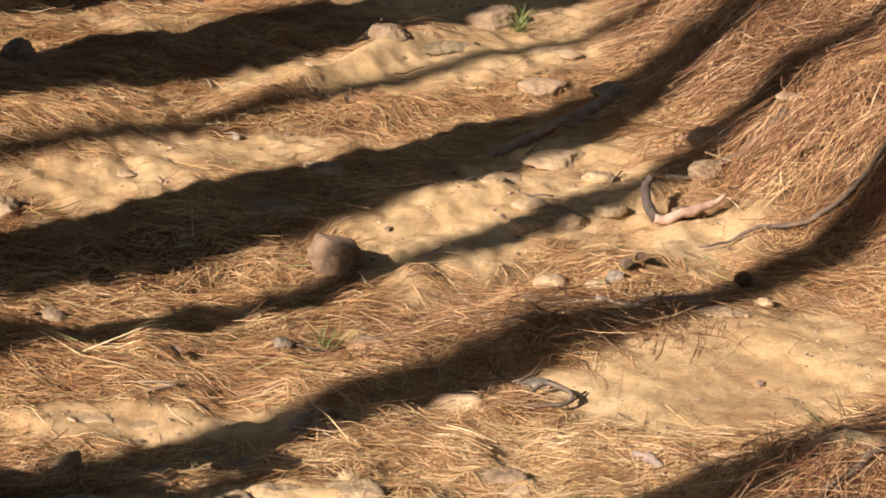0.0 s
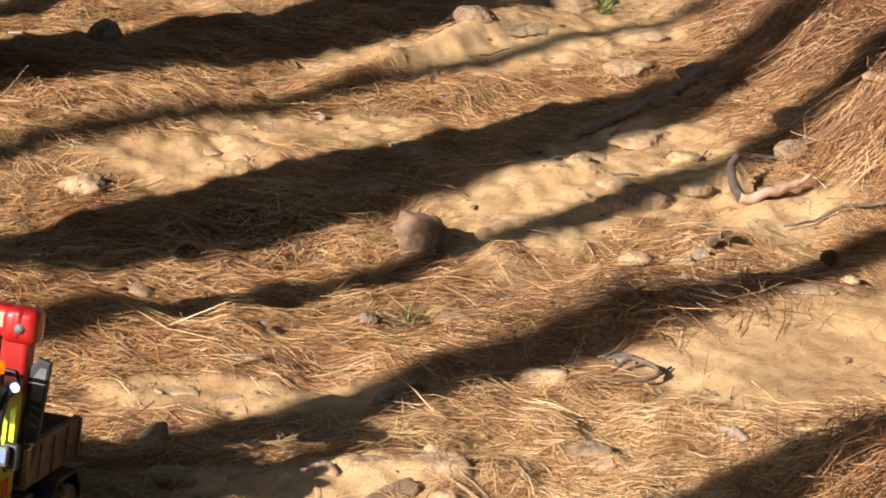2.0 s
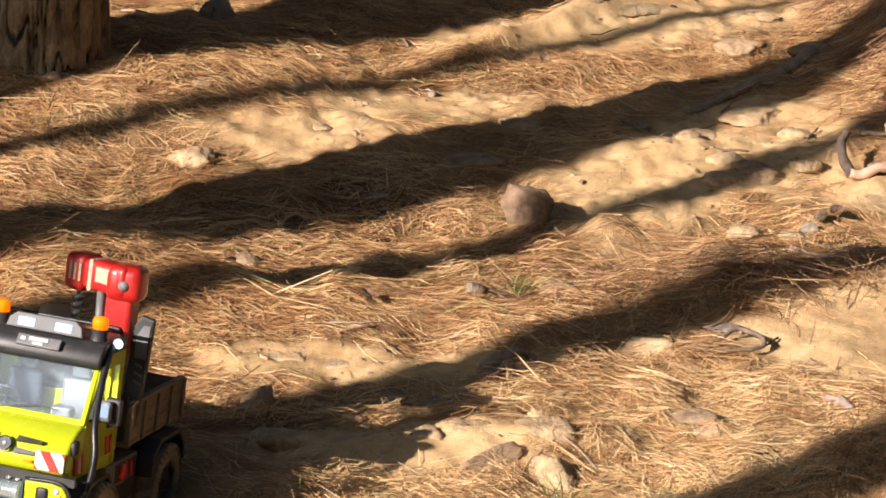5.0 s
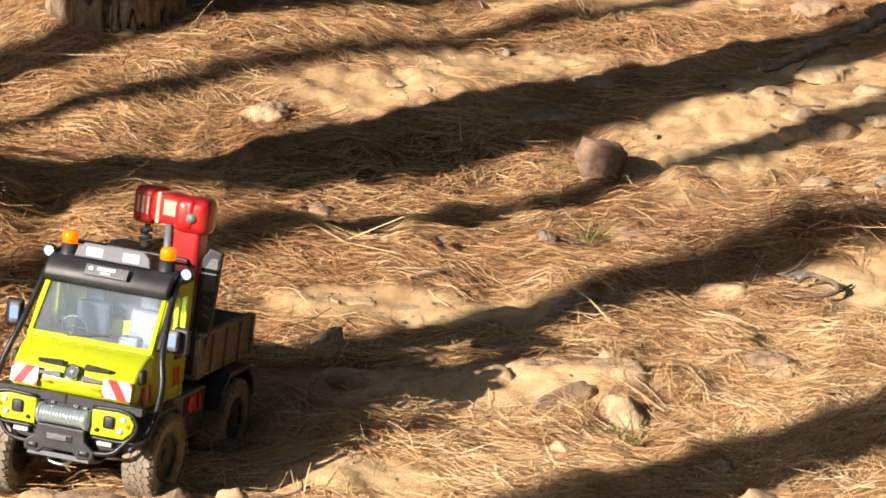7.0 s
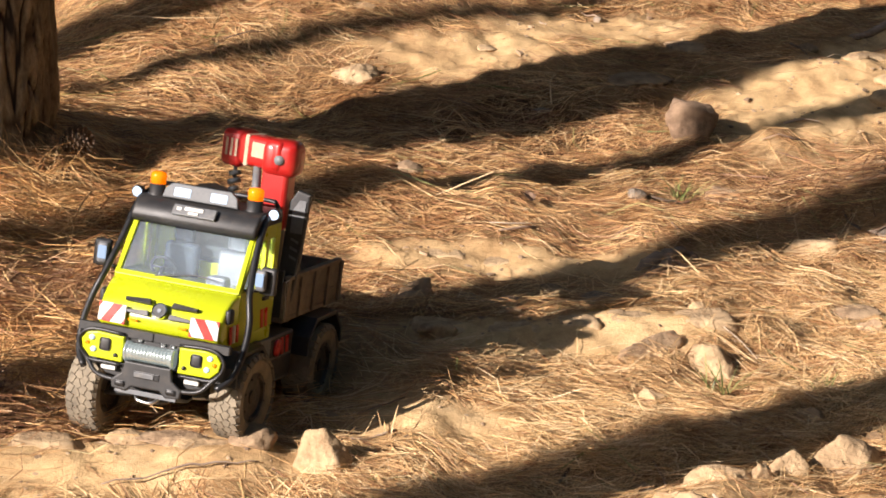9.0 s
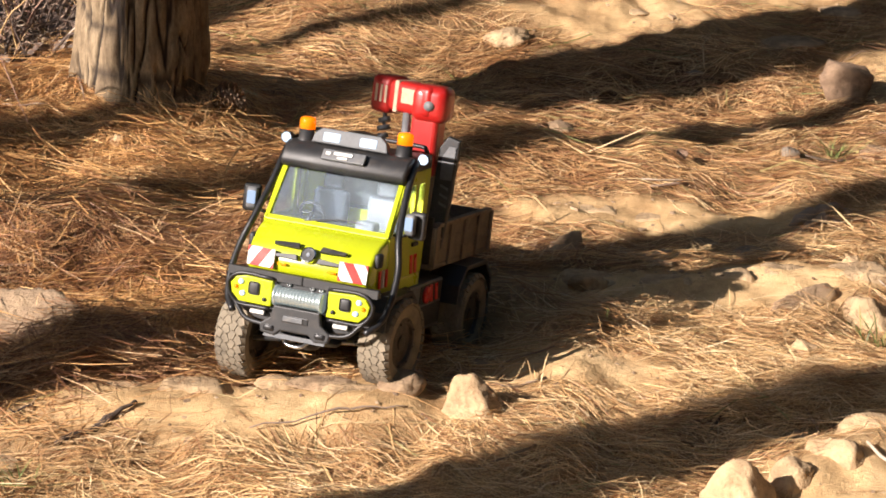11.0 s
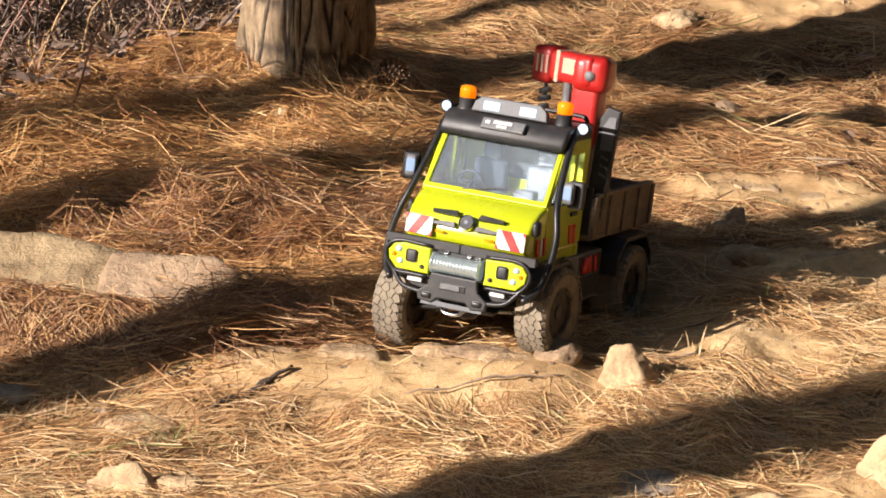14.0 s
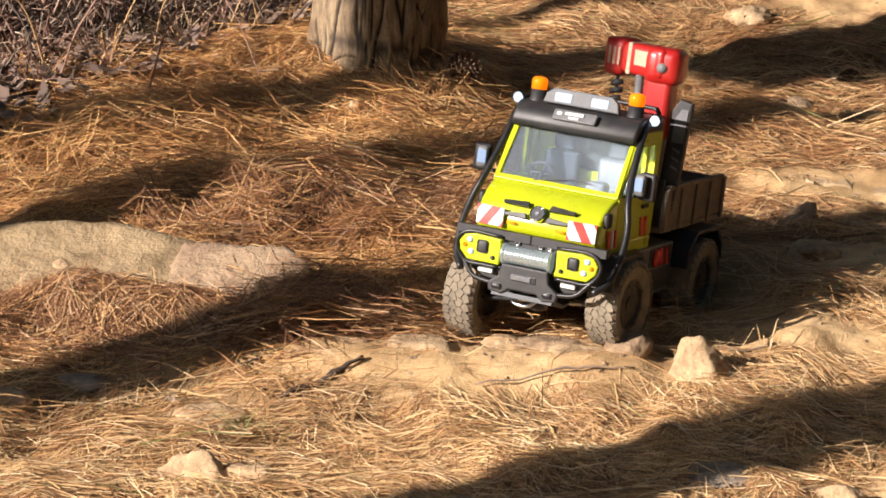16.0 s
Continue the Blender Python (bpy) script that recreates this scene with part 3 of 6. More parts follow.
def bed_mesh(seed, w, d, h, wide=56, deep=26, boxy=4.0, tilt=0.0, steps=2, rim=0.78):
    """A bedded block: an uneven, layered top that breaks off at a ragged rim and goes down into the soil."""
    r = np.random.default_rng(seed)
    ox, oy = r.uniform(0, 60, 2)
    bm = bmesh.new()
    rows = []
    for j in range(deep + 1):
        row = []
        for i in range(wide + 1):
            u, v = 2 * i / wide - 1, 2 * j / deep - 1
            x, y = u * w * 0.56, v * d * 0.56
            rag = 0.20 * float(fractal(ox + x, oy + y, 0.22 / d * 4, 2)) + 0.08 * float(fractal(ox + x, oy + y, 60, 5, 2))
            q = (abs(u) ** boxy + abs(v) ** boxy) ** (1 / boxy) * 1.08 + rag
            lift = 1 - min(1.0, max(0.0, (q - rim) / (1 - rim))) ** 1.6
            top = 0.85 + 0.38 * float(fractal(ox + x * 1.3, oy + y, 9, 1)) + tilt * u
            layer = math.floor(top * steps + 0.5) / steps   # the layers of the stone end in small steps
            top = 0.55 * top + 0.45 * layer + 0.12 * float(fractal(ox + x, oy + y, 45, 4))
            row.append(bm.verts.new((x, y, -0.045 + (0.045 + h * top) * lift)))
        rows.append(row)
    for a, b in zip(rows, rows[1:]):
        for i in range(wide):
            bm.faces.new((a[i], a[i + 1], b[i + 1], b[i]))
    bm.faces.new(rows[0][::-1] + [q[0] for q in rows[1:-1]] + rows[-1] + [q[-1] for q in rows[-2:0:-1]])
    return bm


def ledge(x, y, w, d, h, turn, blocks, material, label, seed, name="rock_ledge"):
    """A low ledge of blocks parted by cracks, each a piece of its own."""
    r = np.random.default_rng(seed)
    ob = tagged(new(name), label, "rock")
    ob.location = (x, y, 0)
    c, s = math.cos(radians(turn)), math.sin(radians(turn))
    cuts = np.sort(np.concatenate([[0, 1], (np.arange(1, blocks) + r.uniform(-0.25, 0.25, blocks - 1)) / blocks]))
    for k, (a, b) in enumerate(zip(cuts, cuts[1:])):
        mid, long = ((a + b) / 2 - 0.5) * w, (b - a) * w
        off = r.normal(0, 0.12 * d)
        dx, dy = mid * c - off * s, mid * s + off * c
        piece = part("block", bed_mesh(seed * 10 + k, long * 1.12, d * r.uniform(0.8, 1.1), h * r.uniform(0.7, 1.2) + 0.004, max(16, int(long / 0.006)), max(14, int(d / 0.006)), 4.0, r.normal(0, 0.12), 2, 0.6), material, ob, "", True)
        piece.location = (dx, dy, ground_at(x + dx, y + dy) - 0.006)
        STONES.append((x + dx, y + dy, 0.52 * long, 0.46 * d, turn))
        piece.rotation_euler = (radians(r.normal(0, 2)), radians(r.normal(0, 2)), radians(turn + r.normal(0, 4)))
    return ob


def hull_mesh(seed, corners, fine=4, edge=38.0, rough=0.05):
    """A stone broken along planes: the hull of its corners, edges a little worn, faces uneven."""
    bm = bmesh.new()
    pts = np.array(corners, float)
    mid, half = (pts.max(0) + pts.min(0)) / 2, (pts.max(0) - pts.min(0)) / 2
    for p in (pts - mid) / half:
        bm.verts.new(p)
    bmesh.ops.convex_hull(bm, input=bm.verts[:])
    bm.normal_update()
    n = np.array([f.normal[:] for f in bm.faces])
    dist = np.array([f.normal.dot(f.calc_center_median()) for f in bm.faces])
    n, dist = n * np.sign(dist)[:, None], np.abs(dist)
    bm.free()
    bm = bmesh.new()
    bmesh.ops.create_icosphere(bm, subdivisions=fine, radius=1)
    shift = Vector(np.random.default_rng(seed).uniform(-50, 50, 3))
    for v in bm.verts:
        c = np.array(v.co)
        k = n @ c
        cut = np.where(k > 0.04, dist / np.maximum(k, 0.04), 9)
        rad = -np.log(np.exp(-edge * np.minimum(cut, 3)).sum()) / edge
        p = c * rad * (1 + rough * noise.fractal(v.co * 2.4 + shift, 0.8, 2.1, 4)) * half + mid
        q = Vector(p)
        v.co = q + v.co.normalized() * (0.0022 * noise.fractal(q * 70 + shift, 0.9, 2.1, 4) + 0.0012 * abs(noise.noise(q * 190 + shift)))
    return bm


def broken_rock(x, y, corners, material, label, seed, turn=0, name="rock", fine=4, lift=0.0):
    ob = new(name, mesh_of(name, hull_mesh(seed, corners, fine), material))
    ob.matrix_world = pose(x, y, ground_at(x, y) + lift, 0, 0, turn)
    xs, ys = [c[0] for c in corners], [c[1] for c in corners]
    STONES.append((x, y, 0.5 * (max(xs) - min(xs)), 0.5 * (max(ys) - min(ys)), turn))
    return tagged(ob, label, "rock", "rocks on the forest floor")


def shard(x, y, w, d, h, apex, material, label, seed, turn=0):
    """A stone with a broken ridge: a steep lit side and a long sloping one. apex: where the ridge stands, -1 to 1."""
    r = np.random.default_rng(seed)
    a, b = w / 2, d / 2
    j = lambda k: float(r.uniform(-k, k))
    corners = [(-a, j(0.3) * b, -0.02), (-0.3 * a + j(0.2) * a, -b, -0.02), (0.6 * a, -0.8 * b, -0.02), (a, 0.2 * b, -0.02), (0.5 * a, b, -0.02), (-0.6 * a, b, -0.02),
               (apex * a - 0.15 * a, j(0.2) * b, h), (apex * a + 0.2 * a, 0.25 * b, h * 0.93), (0.7 * a, 0.2 * b, h * 0.45), (-0.75 * a, 0, h * 0.45), (apex * a + 0.35 * a, -0.5 * b, h * 0.55)]
    return broken_rock(x, y, corners, material, label, seed, turn)


rock_count = [100]


def rock(x, y, w, h, material, label, deep=0.75, turn=0, sink=0.38, tilt=0, name="rock", fine=4, facets=10, rough=0.15, flat=0.0, peak=0.0):
    rock_count[0] += 1
    w = 0.87 * w
    h = 0.85 * max(0.5 * h, h - 0.25 * w * deep)
    full = h / (1 - sink)
    me = mesh_of(name, rock_mesh(rock_count[0], w, w * deep, full, fine if w > 0.06 else 3, facets, rough, flat, peak), material)
    ob = new(name, me)
    ob.matrix_world = pose(x, y, ground_at(x, y) + full * (0.5 - sink), tilt, 0, turn)
    STONES.append((x, y, 0.54 * w, 0.54 * w * deep, turn))
    return tagged(ob, label, "rock", "rocks on the forest floor")


PALE = "pale sandstone rock half sunk in sandy soil"
BROWN = "brown sandstone stone among pine needles"
GREYL = "grey-brown stone bedded in the soil"
# by the far end of the road
rock(-0.19, 5.71, 0.075, 0.052, GREY_ROCK, "rounded grey-brown boulder lying in tree shade")
rock(0.91, 6.03, 0.115, 0.030, PALE_ROCK, "flat pale stone lying on the sandy road", 0.7, 10, flat=0.62)
rock(0.80, 6.24, 0.12, 0.065, BROWN_ROCK, "brown rock beside a green grass tuft")
rock(0.56, 5.98, 0.085, 0.040, BROWN_ROCK, "rounded brown knob of rock on the road")
rock(0.66, 6.00, 0.16, 0.028, SLAB_ROCK, "low tongue of sandstone on the road", 0.45, 25, flat=0.62)
rock(0.23, 5.44, 0.017, 0.013, GREY_ROCK, "small dark pebble on the needles")
rock(0.30, 5.07, 0.12, 0.036, BROWN_ROCK, "low brown rock lying in tree shade", flat=0.62)
rock(0.39, 5.30, 0.10, 0.026, BROWN_ROCK, "flat brown stone among shaded needles", flat=0.62)
rock(0.82, 5.37, 0.125, 0.042, PALE_ROCK, "smooth pale hump of sandstone in the road", 0.7, 20)
rock(0.89, 5.27, 0.06, 0.03, PALE_ROCK, PALE)
rock(0.99, 5.73, 0.105, 0.055, BROWN_ROCK, "brown rock at the foot of the bank")
rock(1.06, 5.80, 0.06, 0.03, PALE_ROCK, PALE)
rock(0.75, 5.12, 0.066, 0.026, PALE_ROCK, PALE)
rock(0.79, 5.08, 0.068, 0.026, BROWN_ROCK, BROWN)
rock(0.69, 5.22, 0.05, 0.02, PALE_ROCK, PALE, 0.8, 40)
rock(0.61, 5.30, 0.045, 0.02, BROWN_ROCK, BROWN, 0.8, 70)
broken_rock(0.375, 4.82, [(-0.028, -0.020, -0.002), (0.026, -0.024, -0.002), (0.030, 0.030, 0.0), (-0.030, 0.030, 0.0), (-0.047, -0.012, 0.036), (-0.032, 0.028, 0.058), (0.047, -0.006, 0.042), (0.030, 0.030, 0.052), (-0.006, -0.022, 0.062)],
            RED_ROCK, "loose angular reddish boulder standing on the sand", 301, 0, "boulder")
rock(-0.20, 5.27, 0.043, 0.020, PALE_ROCK, PALE)
rock(-0.47, 5.24, 0.038, 0.022, PALE_ROCK, "small pale stone at the foot of a pine")
rock(-0.20, 4.98, 0.085, 0.036, PALE_ROCK, "pale sandy lump of stone in the litter")
rock(0.02, 5.17, 0.04, 0.014, PALE_ROCK, PALE)
rock(1.02, 5.08, 0.07, 0.03, BROWN_ROCK, "brown stone beside the dead branch", 0.8, 30)
rock(0.854, 5.785, 0.10, 0.036, BROWN_ROCK, "brown hump of stone in the shaded road", 0.7, 20)
rock(0.72, 5.27, 0.10, 0.032, PALE_ROCK, "low pale hump of stone in the road", 0.7, 20)
rock(0.80, 5.045, 0.085, 0.036, BROWN_ROCK, "rounded brown stone in the shaded rut", 0.7, 10)
rock(0.725, 5.015, 0.066, 0.026, PALE_ROCK, "sandy stone in the shaded rut", 0.8, 60)
rock(0.884, 5.085, 0.066, 0.024, SLAB_ROCK, "greenish pale stone beside the dead branch", 0.7, 5)
rock(1.13, 5.34, 0.13, 0.036, BROWN_ROCK, "sandy brown boulder sunk in the bank", 0.7, 15, 0.5)
rock(1.08, 5.21, 0.07, 0.036, BROWN_ROCK, "brown stone at the foot of the bank", 0.7, 25)
rock(1.24, 5.29, 0.06, 0.016, BROWN_ROCK, "brown stone sunk in the bank", 0.7, 5, 0.6)
rock(1.00, 4.59, 0.085, 0.014, PALE_ROCK, "flat stone level with the sand", 0.6, 5, flat=0.62)
rock(0.127, 4.904, 0.032, 0.016, GREY_ROCK, "small stone lying in tree shade")
rock(0.198, 3.964, 0.055, 0.020, GREY_ROCK, "grey stone lying in the shaded litter", 0.7)
rock(0.135, 3.975, 0.05, 0.018, BROWN_ROCK, "brown stone lying in the shaded litter", 0.7)
ledge(0.01, 4.10, 0.18, 0.055, 0.006, 8, 2, PALE_ROCK, "smooth sandy step of stone in the soil", 7)
# the middle of the road
rock(0.74, 4.76, 0.066, 0.030, PALE_ROCK, PALE)
rock(0.82, 4.75, 0.046, 0.025, PALE_ROCK, PALE)
rock(0.85, 4.77, 0.03, 0.022, GREY_ROCK, GREYL)
rock(0.97, 4.72, 0.086, 0.028, GREY_ROCK, "low grey stone half covered with sand", flat=0.62)
rock(1.08, 4.65, 0.034, 0.018, PALE_ROCK, PALE)
rock(0.69, 4.66, 0.05, 0.016, PALE_ROCK, PALE, 0.6)
rock(0.41, 4.42, 0.076, 0.034, BROWN_ROCK, "brown stone beside a grass tuft")
rock(0.27, 4.42, 0.028, 0.019, GREY_ROCK, "small grey stone among pine needles")
rock(-0.09, 4.54, 0.043, 0.02, BROWN_ROCK, BROWN)
rock(0.22, 4.62, 0.05, 0.012, PALE_ROCK, PALE, 0.5)
broken_rock(0.52, 4.21, [(-0.058, -0.010, -0.02), (0.050, -0.022, -0.02), (0.058, 0.020, -0.02), (-0.040, 0.030, -0.02), (-0.028, 0.0, 0.018), (0.034, -0.010, 0.029), (0.044, 0.012, 0.026), (-0.020, 0.020, 0.021)],
            PALE_ROCK, "broken pinkish sandstone block among needles", 302)
rock(0.66, 4.31, 0.065, 0.016, GREY_ROCK, "flat grey stone lying in needles", 0.7, flat=0.62)
rock(0.60, 4.24, 0.05, 0.022, BROWN_ROCK, "thin brown stone tilted in the litter", 0.4, 20, 0.2, 20)
# along the near ledge
shard(-0.055, 3.91, 0.064, 0.05, 0.033, 0.35, BROWN_ROCK, "brown wedge of stone lying in tree shade", 308)
rock(0.02, 3.94, 0.042, 0.013, GREY_ROCK, GREYL)
rock(0.07, 3.93, 0.05, 0.018, GREY_ROCK, GREYL)
rock(0.08, 3.87, 0.037, 0.018, PALE_ROCK, PALE)
shard(0.34, 3.905, 0.06, 0.04, 0.020, -0.2, PALE_ROCK, "pale flat-topped stone on the ledge", 322)
rock(0.57, 3.96, 0.075, 0.022, BROWN_ROCK, "flat brown stone among pale needles", 0.7, 10, flat=0.62)
shard(0.58, 3.905, 0.05, 0.035, 0.016, 0.3, BROWN_ROCK, "small flat brown stone among needles", 321)
rock(1.07, 3.97, 0.10, 0.05, SLAB_ROCK, "mossy pale rock beside the needle heap", 0.8, 0, 0.25)
rock(0.95, 3.88, 0.06, 0.02, BROWN_ROCK, BROWN)
ledge(0.16, 3.81, 0.46, 0.075, 0.008, 9, 5, PALE_ROCK, "long low broken sandstone ledge breaking the soil", 5)
rock(-0.02, 3.765, 0.05, 0.03, PALE_ROCK, "weathered end block of the sandstone ledge", 0.8, 30, 0.3, 0, "rock", 4)
broken_rock(0.345, 3.735, [(-0.046, -0.005, -0.02), (0.040, -0.036, -0.02), (0.056, -0.010, -0.02), (0.030, 0.040, -0.02), (-0.040, 0.040, -0.02), (-0.006, 0.0, 0.034), (0.010, 0.002, 0.035), (0.020, 0.020, 0.022), (-0.020, 0.020, 0.028)],
            PALE_ROCK, "pale three-sided rock leaning on the ledge", 303)
shard(0.265, 3.745, 0.135, 0.045, 0.022, 0.4, BROWN_ROCK, "brown sloping ridge of stone beside the ledge", 309, 38)
shard(0.265, 3.615, 0.05, 0.04, 0.018, -0.3, PALE_ROCK, "small pale block in the needles", 323)
shard(0.55, 3.545, 0.04, 0.03, 0.014, 0, BROWN_ROCK, "small brown stone in tree shade", 326)
shard(0.63, 3.57, 0.06, 0.04, 0.016, 0.2, BROWN_ROCK, "flat brown stone in tree shade", 327, 20)
rock(-0.46, 3.80, 0.08, 0.018, PALE_ROCK, "flat pale stone lying in the needles", 0.6, flat=0.62)
rock(-0.31, 3.62, 0.092, 0.026, GREY_ROCK, "curved grey slab lying in tree shade", 0.35, 8, flat=0.62)
rock(-0.22, 3.63, 0.054, 0.02, GREY_ROCK, GREYL)
rock(-0.27, 3.80, 0.12, 0.02, BROWN_ROCK, "low brown stone under thin needles", 0.5, flat=0.62)
rock(-0.06, 3.87, 0.048, 0.024, BROWN_ROCK, BROWN)
# in front of the truck
broken_rock(-0.145, 3.300, [(-0.042, -0.010, -0.02), (-0.010, -0.030, -0.02), (0.030, -0.028, -0.02), (0.042, 0.014, -0.02), (0.026, 0.032, -0.02), (-0.032, 0.030, -0.02), (-0.026, -0.002, 0.044), (-0.018, 0.0, 0.051), (0.0, 0.0, 0.050), (0.018, 0.014, 0.030), (0.034, 0.004, 0.014), (0.016, -0.022, 0.020), (-0.034, -0.010, 0.016)],
            PALE_ROCK, "sharp pale three-sided rock standing upright", 304, lift=-0.004)
rock(-0.235, 3.325, 0.056, 0.033, BROWN_ROCK, "rounded brown stone on the sandstone step", 0.9, 0, 0.3, 0, "rock", 4)
rock(-0.325, 3.325, 0.08, 0.022, BROWN_ROCK, "flat brown stone before the truck's wheel", 0.5, 4, 0.3, flat=0.62)
rock(-0.385, 3.345, 0.055, 0.022, PALE_ROCK, "pale stone before the truck's wheel", 0.6, 20, 0.3)
ledge(-0.43, 3.305, 0.40, 0.055, 0.003, 3, 4, PALE_ROCK, "low broken sandstone step breaking the soil", 6)
rock(-0.69, 3.10, 0.10, 0.036, PALE_ROCK, "flat pale stone in the needles", 0.7, flat=0.62)
broken_rock(-0.668, 2.945, [(-0.058, -0.008, -0.02), (-0.020, -0.034, -0.02), (0.034, -0.034, -0.02), (0.046, 0.010, -0.02), (-0.046, 0.030, -0.02), (-0.030, 0.0, 0.025), (0.0, 0.0, 0.037), (0.010, 0.004, 0.036), (0.024, -0.016, 0.018), (-0.048, -0.010, 0.010)],
            PALE_ROCK, "broad pale rock rising from the needles", 305)
broken_rock(-0.612, 2.945, [(-0.040, -0.020, -0.02), (0.026, -0.026, -0.02), (0.032, 0.010, -0.02), (-0.034, 0.026, -0.02), (-0.030, 0.0, 0.014), (0.020, -0.012, 0.018), (0.024, 0.008, 0.020), (-0.020, 0.014, 0.015)],
            PALE_ROCK, "low pale block beside the broad rock", 306)
rock(-0.75, 3.16, 0.028, 0.016, GREY_ROCK, GREYL)
rock(-0.86, 3.17, 0.065, 0.018, GREY_ROCK, "grey stone lying in tree shade")
rock(-0.925, 3.08, 0.045, 0.045, BROWN_ROCK, "upright brown rock at the needles' edge", 0.8, 0, 0.25)
rock(-0.10, 3.035, 0.095, 0.026, GREY_ROCK, "low grey stone among shaded needles", flat=0.62)
broken_rock(0.168, 3.13, [(-0.050, -0.010, -0.02), (-0.010, -0.040, -0.02), (0.050, -0.022, -0.02), (0.060, 0.030, -0.02), (-0.040, 0.030, -0.02), (-0.010, 0.0, 0.062), (0.012, 0.004, 0.059), (0.040, 0.010, 0.028), (-0.038, -0.004, 0.024), (0.020, -0.026, 0.026)],
            PALE_ROCK, "large pale broken rock in the needles", 307)
shard(0.335, 3.335, 0.110, 0.07, 0.020, -0.3, PALE_ROCK, "low pale broken rock in the rubble", 311, 12)
shard(0.425, 3.41, 0.075, 0.06, 0.028, 0.2, PALE_ROCK, "pale pointed rock in the rubble", 312, 30)
shard(0.505, 3.455, 0.130, 0.08, 0.044, -0.1, PALE_ROCK, "large pale ridge of rock in the rubble", 313, 20)
shard(0.61, 3.47, 0.100, 0.07, 0.026, 0.4, PALE_ROCK, "flat pale broken rock in the rubble", 314, -15)
shard(0.285, 3.245, 0.085, 0.05, 0.018, 0.3, PALE_ROCK, "flat pale broken rock in the rubble", 315, -20)
shard(0.245, 3.32, 0.045, 0.04, 0.014, 0.0, BROWN_ROCK, "small brown broken rock in the rubble", 316, 40)
shard(0.39, 3.36, 0.050, 0.04, 0.018, -0.4, PALE_ROCK, "small pale broken rock in the rubble", 319, 60)
shard(0.56, 3.40, 0.060, 0.04, 0.016, 0.1, BROWN_ROCK, "small brown broken rock in the rubble", 320, 75)
shard(0.41, 3.53, 0.040, 0.03, 0.016, -0.2, BROWN_ROCK, "small brown stone lying in tree shade", 317, 20)
shard(0.47, 3.60, 0.050, 0.04, 0.018, 0.2, BROWN_ROCK, "brown stone lying in tree shade", 318)
shard(0.03, 3.02, 0.09, 0.05, 0.022, 0.1, PALE_ROCK, "low pale broken rock in the needles", 324)
shard(0.235, 3.19, 0.07, 0.05, 0.026, -0.2, PALE_ROCK, "pale broken rock beside the large one", 325, 10)
rock(-0.72, 4.10, 0.022, 0.02, PALE_ROCK, "small pale stone on the needle heap")
rock(-0.09, 4.51, 0.058, 0.028, BROWN_ROCK, BROWN)
rock(-0.06, 3.88, 0.05, 0.025, BROWN_ROCK, BROWN)
slab = tagged(new("rock_slab"), "large flat yellow sandstone slab with a reddish blunt end", "rock")
slab.location = (-0.93, 3.47, 0)
SLAB_BODY = [(-0.36, -0.050, -0.03), (0.17, -0.060, -0.03), (-0.36, 0.14, -0.04), (0.16, 0.13, -0.04), (-0.36, -0.040, 0.004), (-0.10, -0.045, 0.006), (0.15, -0.050, 0.012), (-0.36, 0.080, 0.040),
             (-0.14, 0.090, 0.046), (-0.05, 0.090, 0.070), (0.0, 0.090, 0.071), (0.10, 0.080, 0.054), (0.17, 0.065, 0.050), (0.18, 0.0, 0.036)]
SLAB_END = [(0.06, -0.055, -0.03), (0.235, -0.060, -0.03), (0.272, -0.020, -0.03), (0.255, 0.070, -0.03), (0.06, 0.080, -0.03), (0.08, -0.040, 0.018), (0.215, -0.055, 0.018), (0.262, -0.020, 0.036),
            (0.255, 0.020, 0.056), (0.220, 0.050, 0.062), (0.08, 0.060, 0.056)]
slab_z = ground_at(-0.93, 3.47) + 0.004
for nm, corners, m, lb, sd in (("slab_body", SLAB_BODY, SLAB_ROCK, "", 81), ("slab_end", SLAB_END, REDDISH_END, "reddish blunt end", 82)):
    piece = part(nm, hull_mesh(sd, corners, 5, 46.0, 0.05), m, slab, lb, True)
    piece.location = (0.026, -0.03, slab_z + (0.008 if lb else -0.004))
STONES += [(-1.02, 3.485, 0.28, 0.09, 0), (-0.75, 3.46, 0.12, 0.07, -5), (-0.603, 4.265, 0.035, 0.035, 0)]
for k, (bx, by, bz, bw) in enumerate([(-0.05, 0.015, 0.026, 0.030), (0.005, -0.005, 0.020, 0.026), (-0.115, 0.0, 0.018, 0.016)]):
    ob = new("stone", mesh_of("stone", rock_mesh(520 + k, bw, bw * 0.8, bw * 0.7, 3, 9, 0.10), PALE_ROCK))
    ob.location = (-0.92 + bx, 3.445 + by, slab_z + bz - 0.002)
    tagged(ob, "small pale stone lying on the sandstone slab", "stone")


# ---- the litter lies round the stones ----
tagged(blades("pine_needle_litter", 255000, on_litter, 21, NEEDLES, (0.028, 0.082), 0.00088, 0.011, 0.025), "dry orange-brown pine needles strewn over the soil", "pine needles", kind="stuff")
tagged(blades("pine_needle_drift", 50000, on_bank, 22, BROWN_NEEDLES, (0.06, 0.15), 0.0011, 0.034, 0.07, 0.80, 0.45), "deep drift of long dry pine needles on the bank", "pine needles", kind="stuff")
tagged(blades("pine_needle_heap", 26000, on_left, 23, ORANGE_NEEDLES, (0.035, 0.12), 0.0010, 0.024, 0.06, 0.7), "thick heaped dry pine needles under the tree", "pine needles", kind="stuff")
tagged(blades("brown_needle_heap", 16000, by_slab, 27, BROWN_NEEDLES, (0.035, 0.12), 0.0010, 0.026, 0.06, 0.8), "thick browned pine needles round the sandstone slab", "pine needles", kind="stuff")
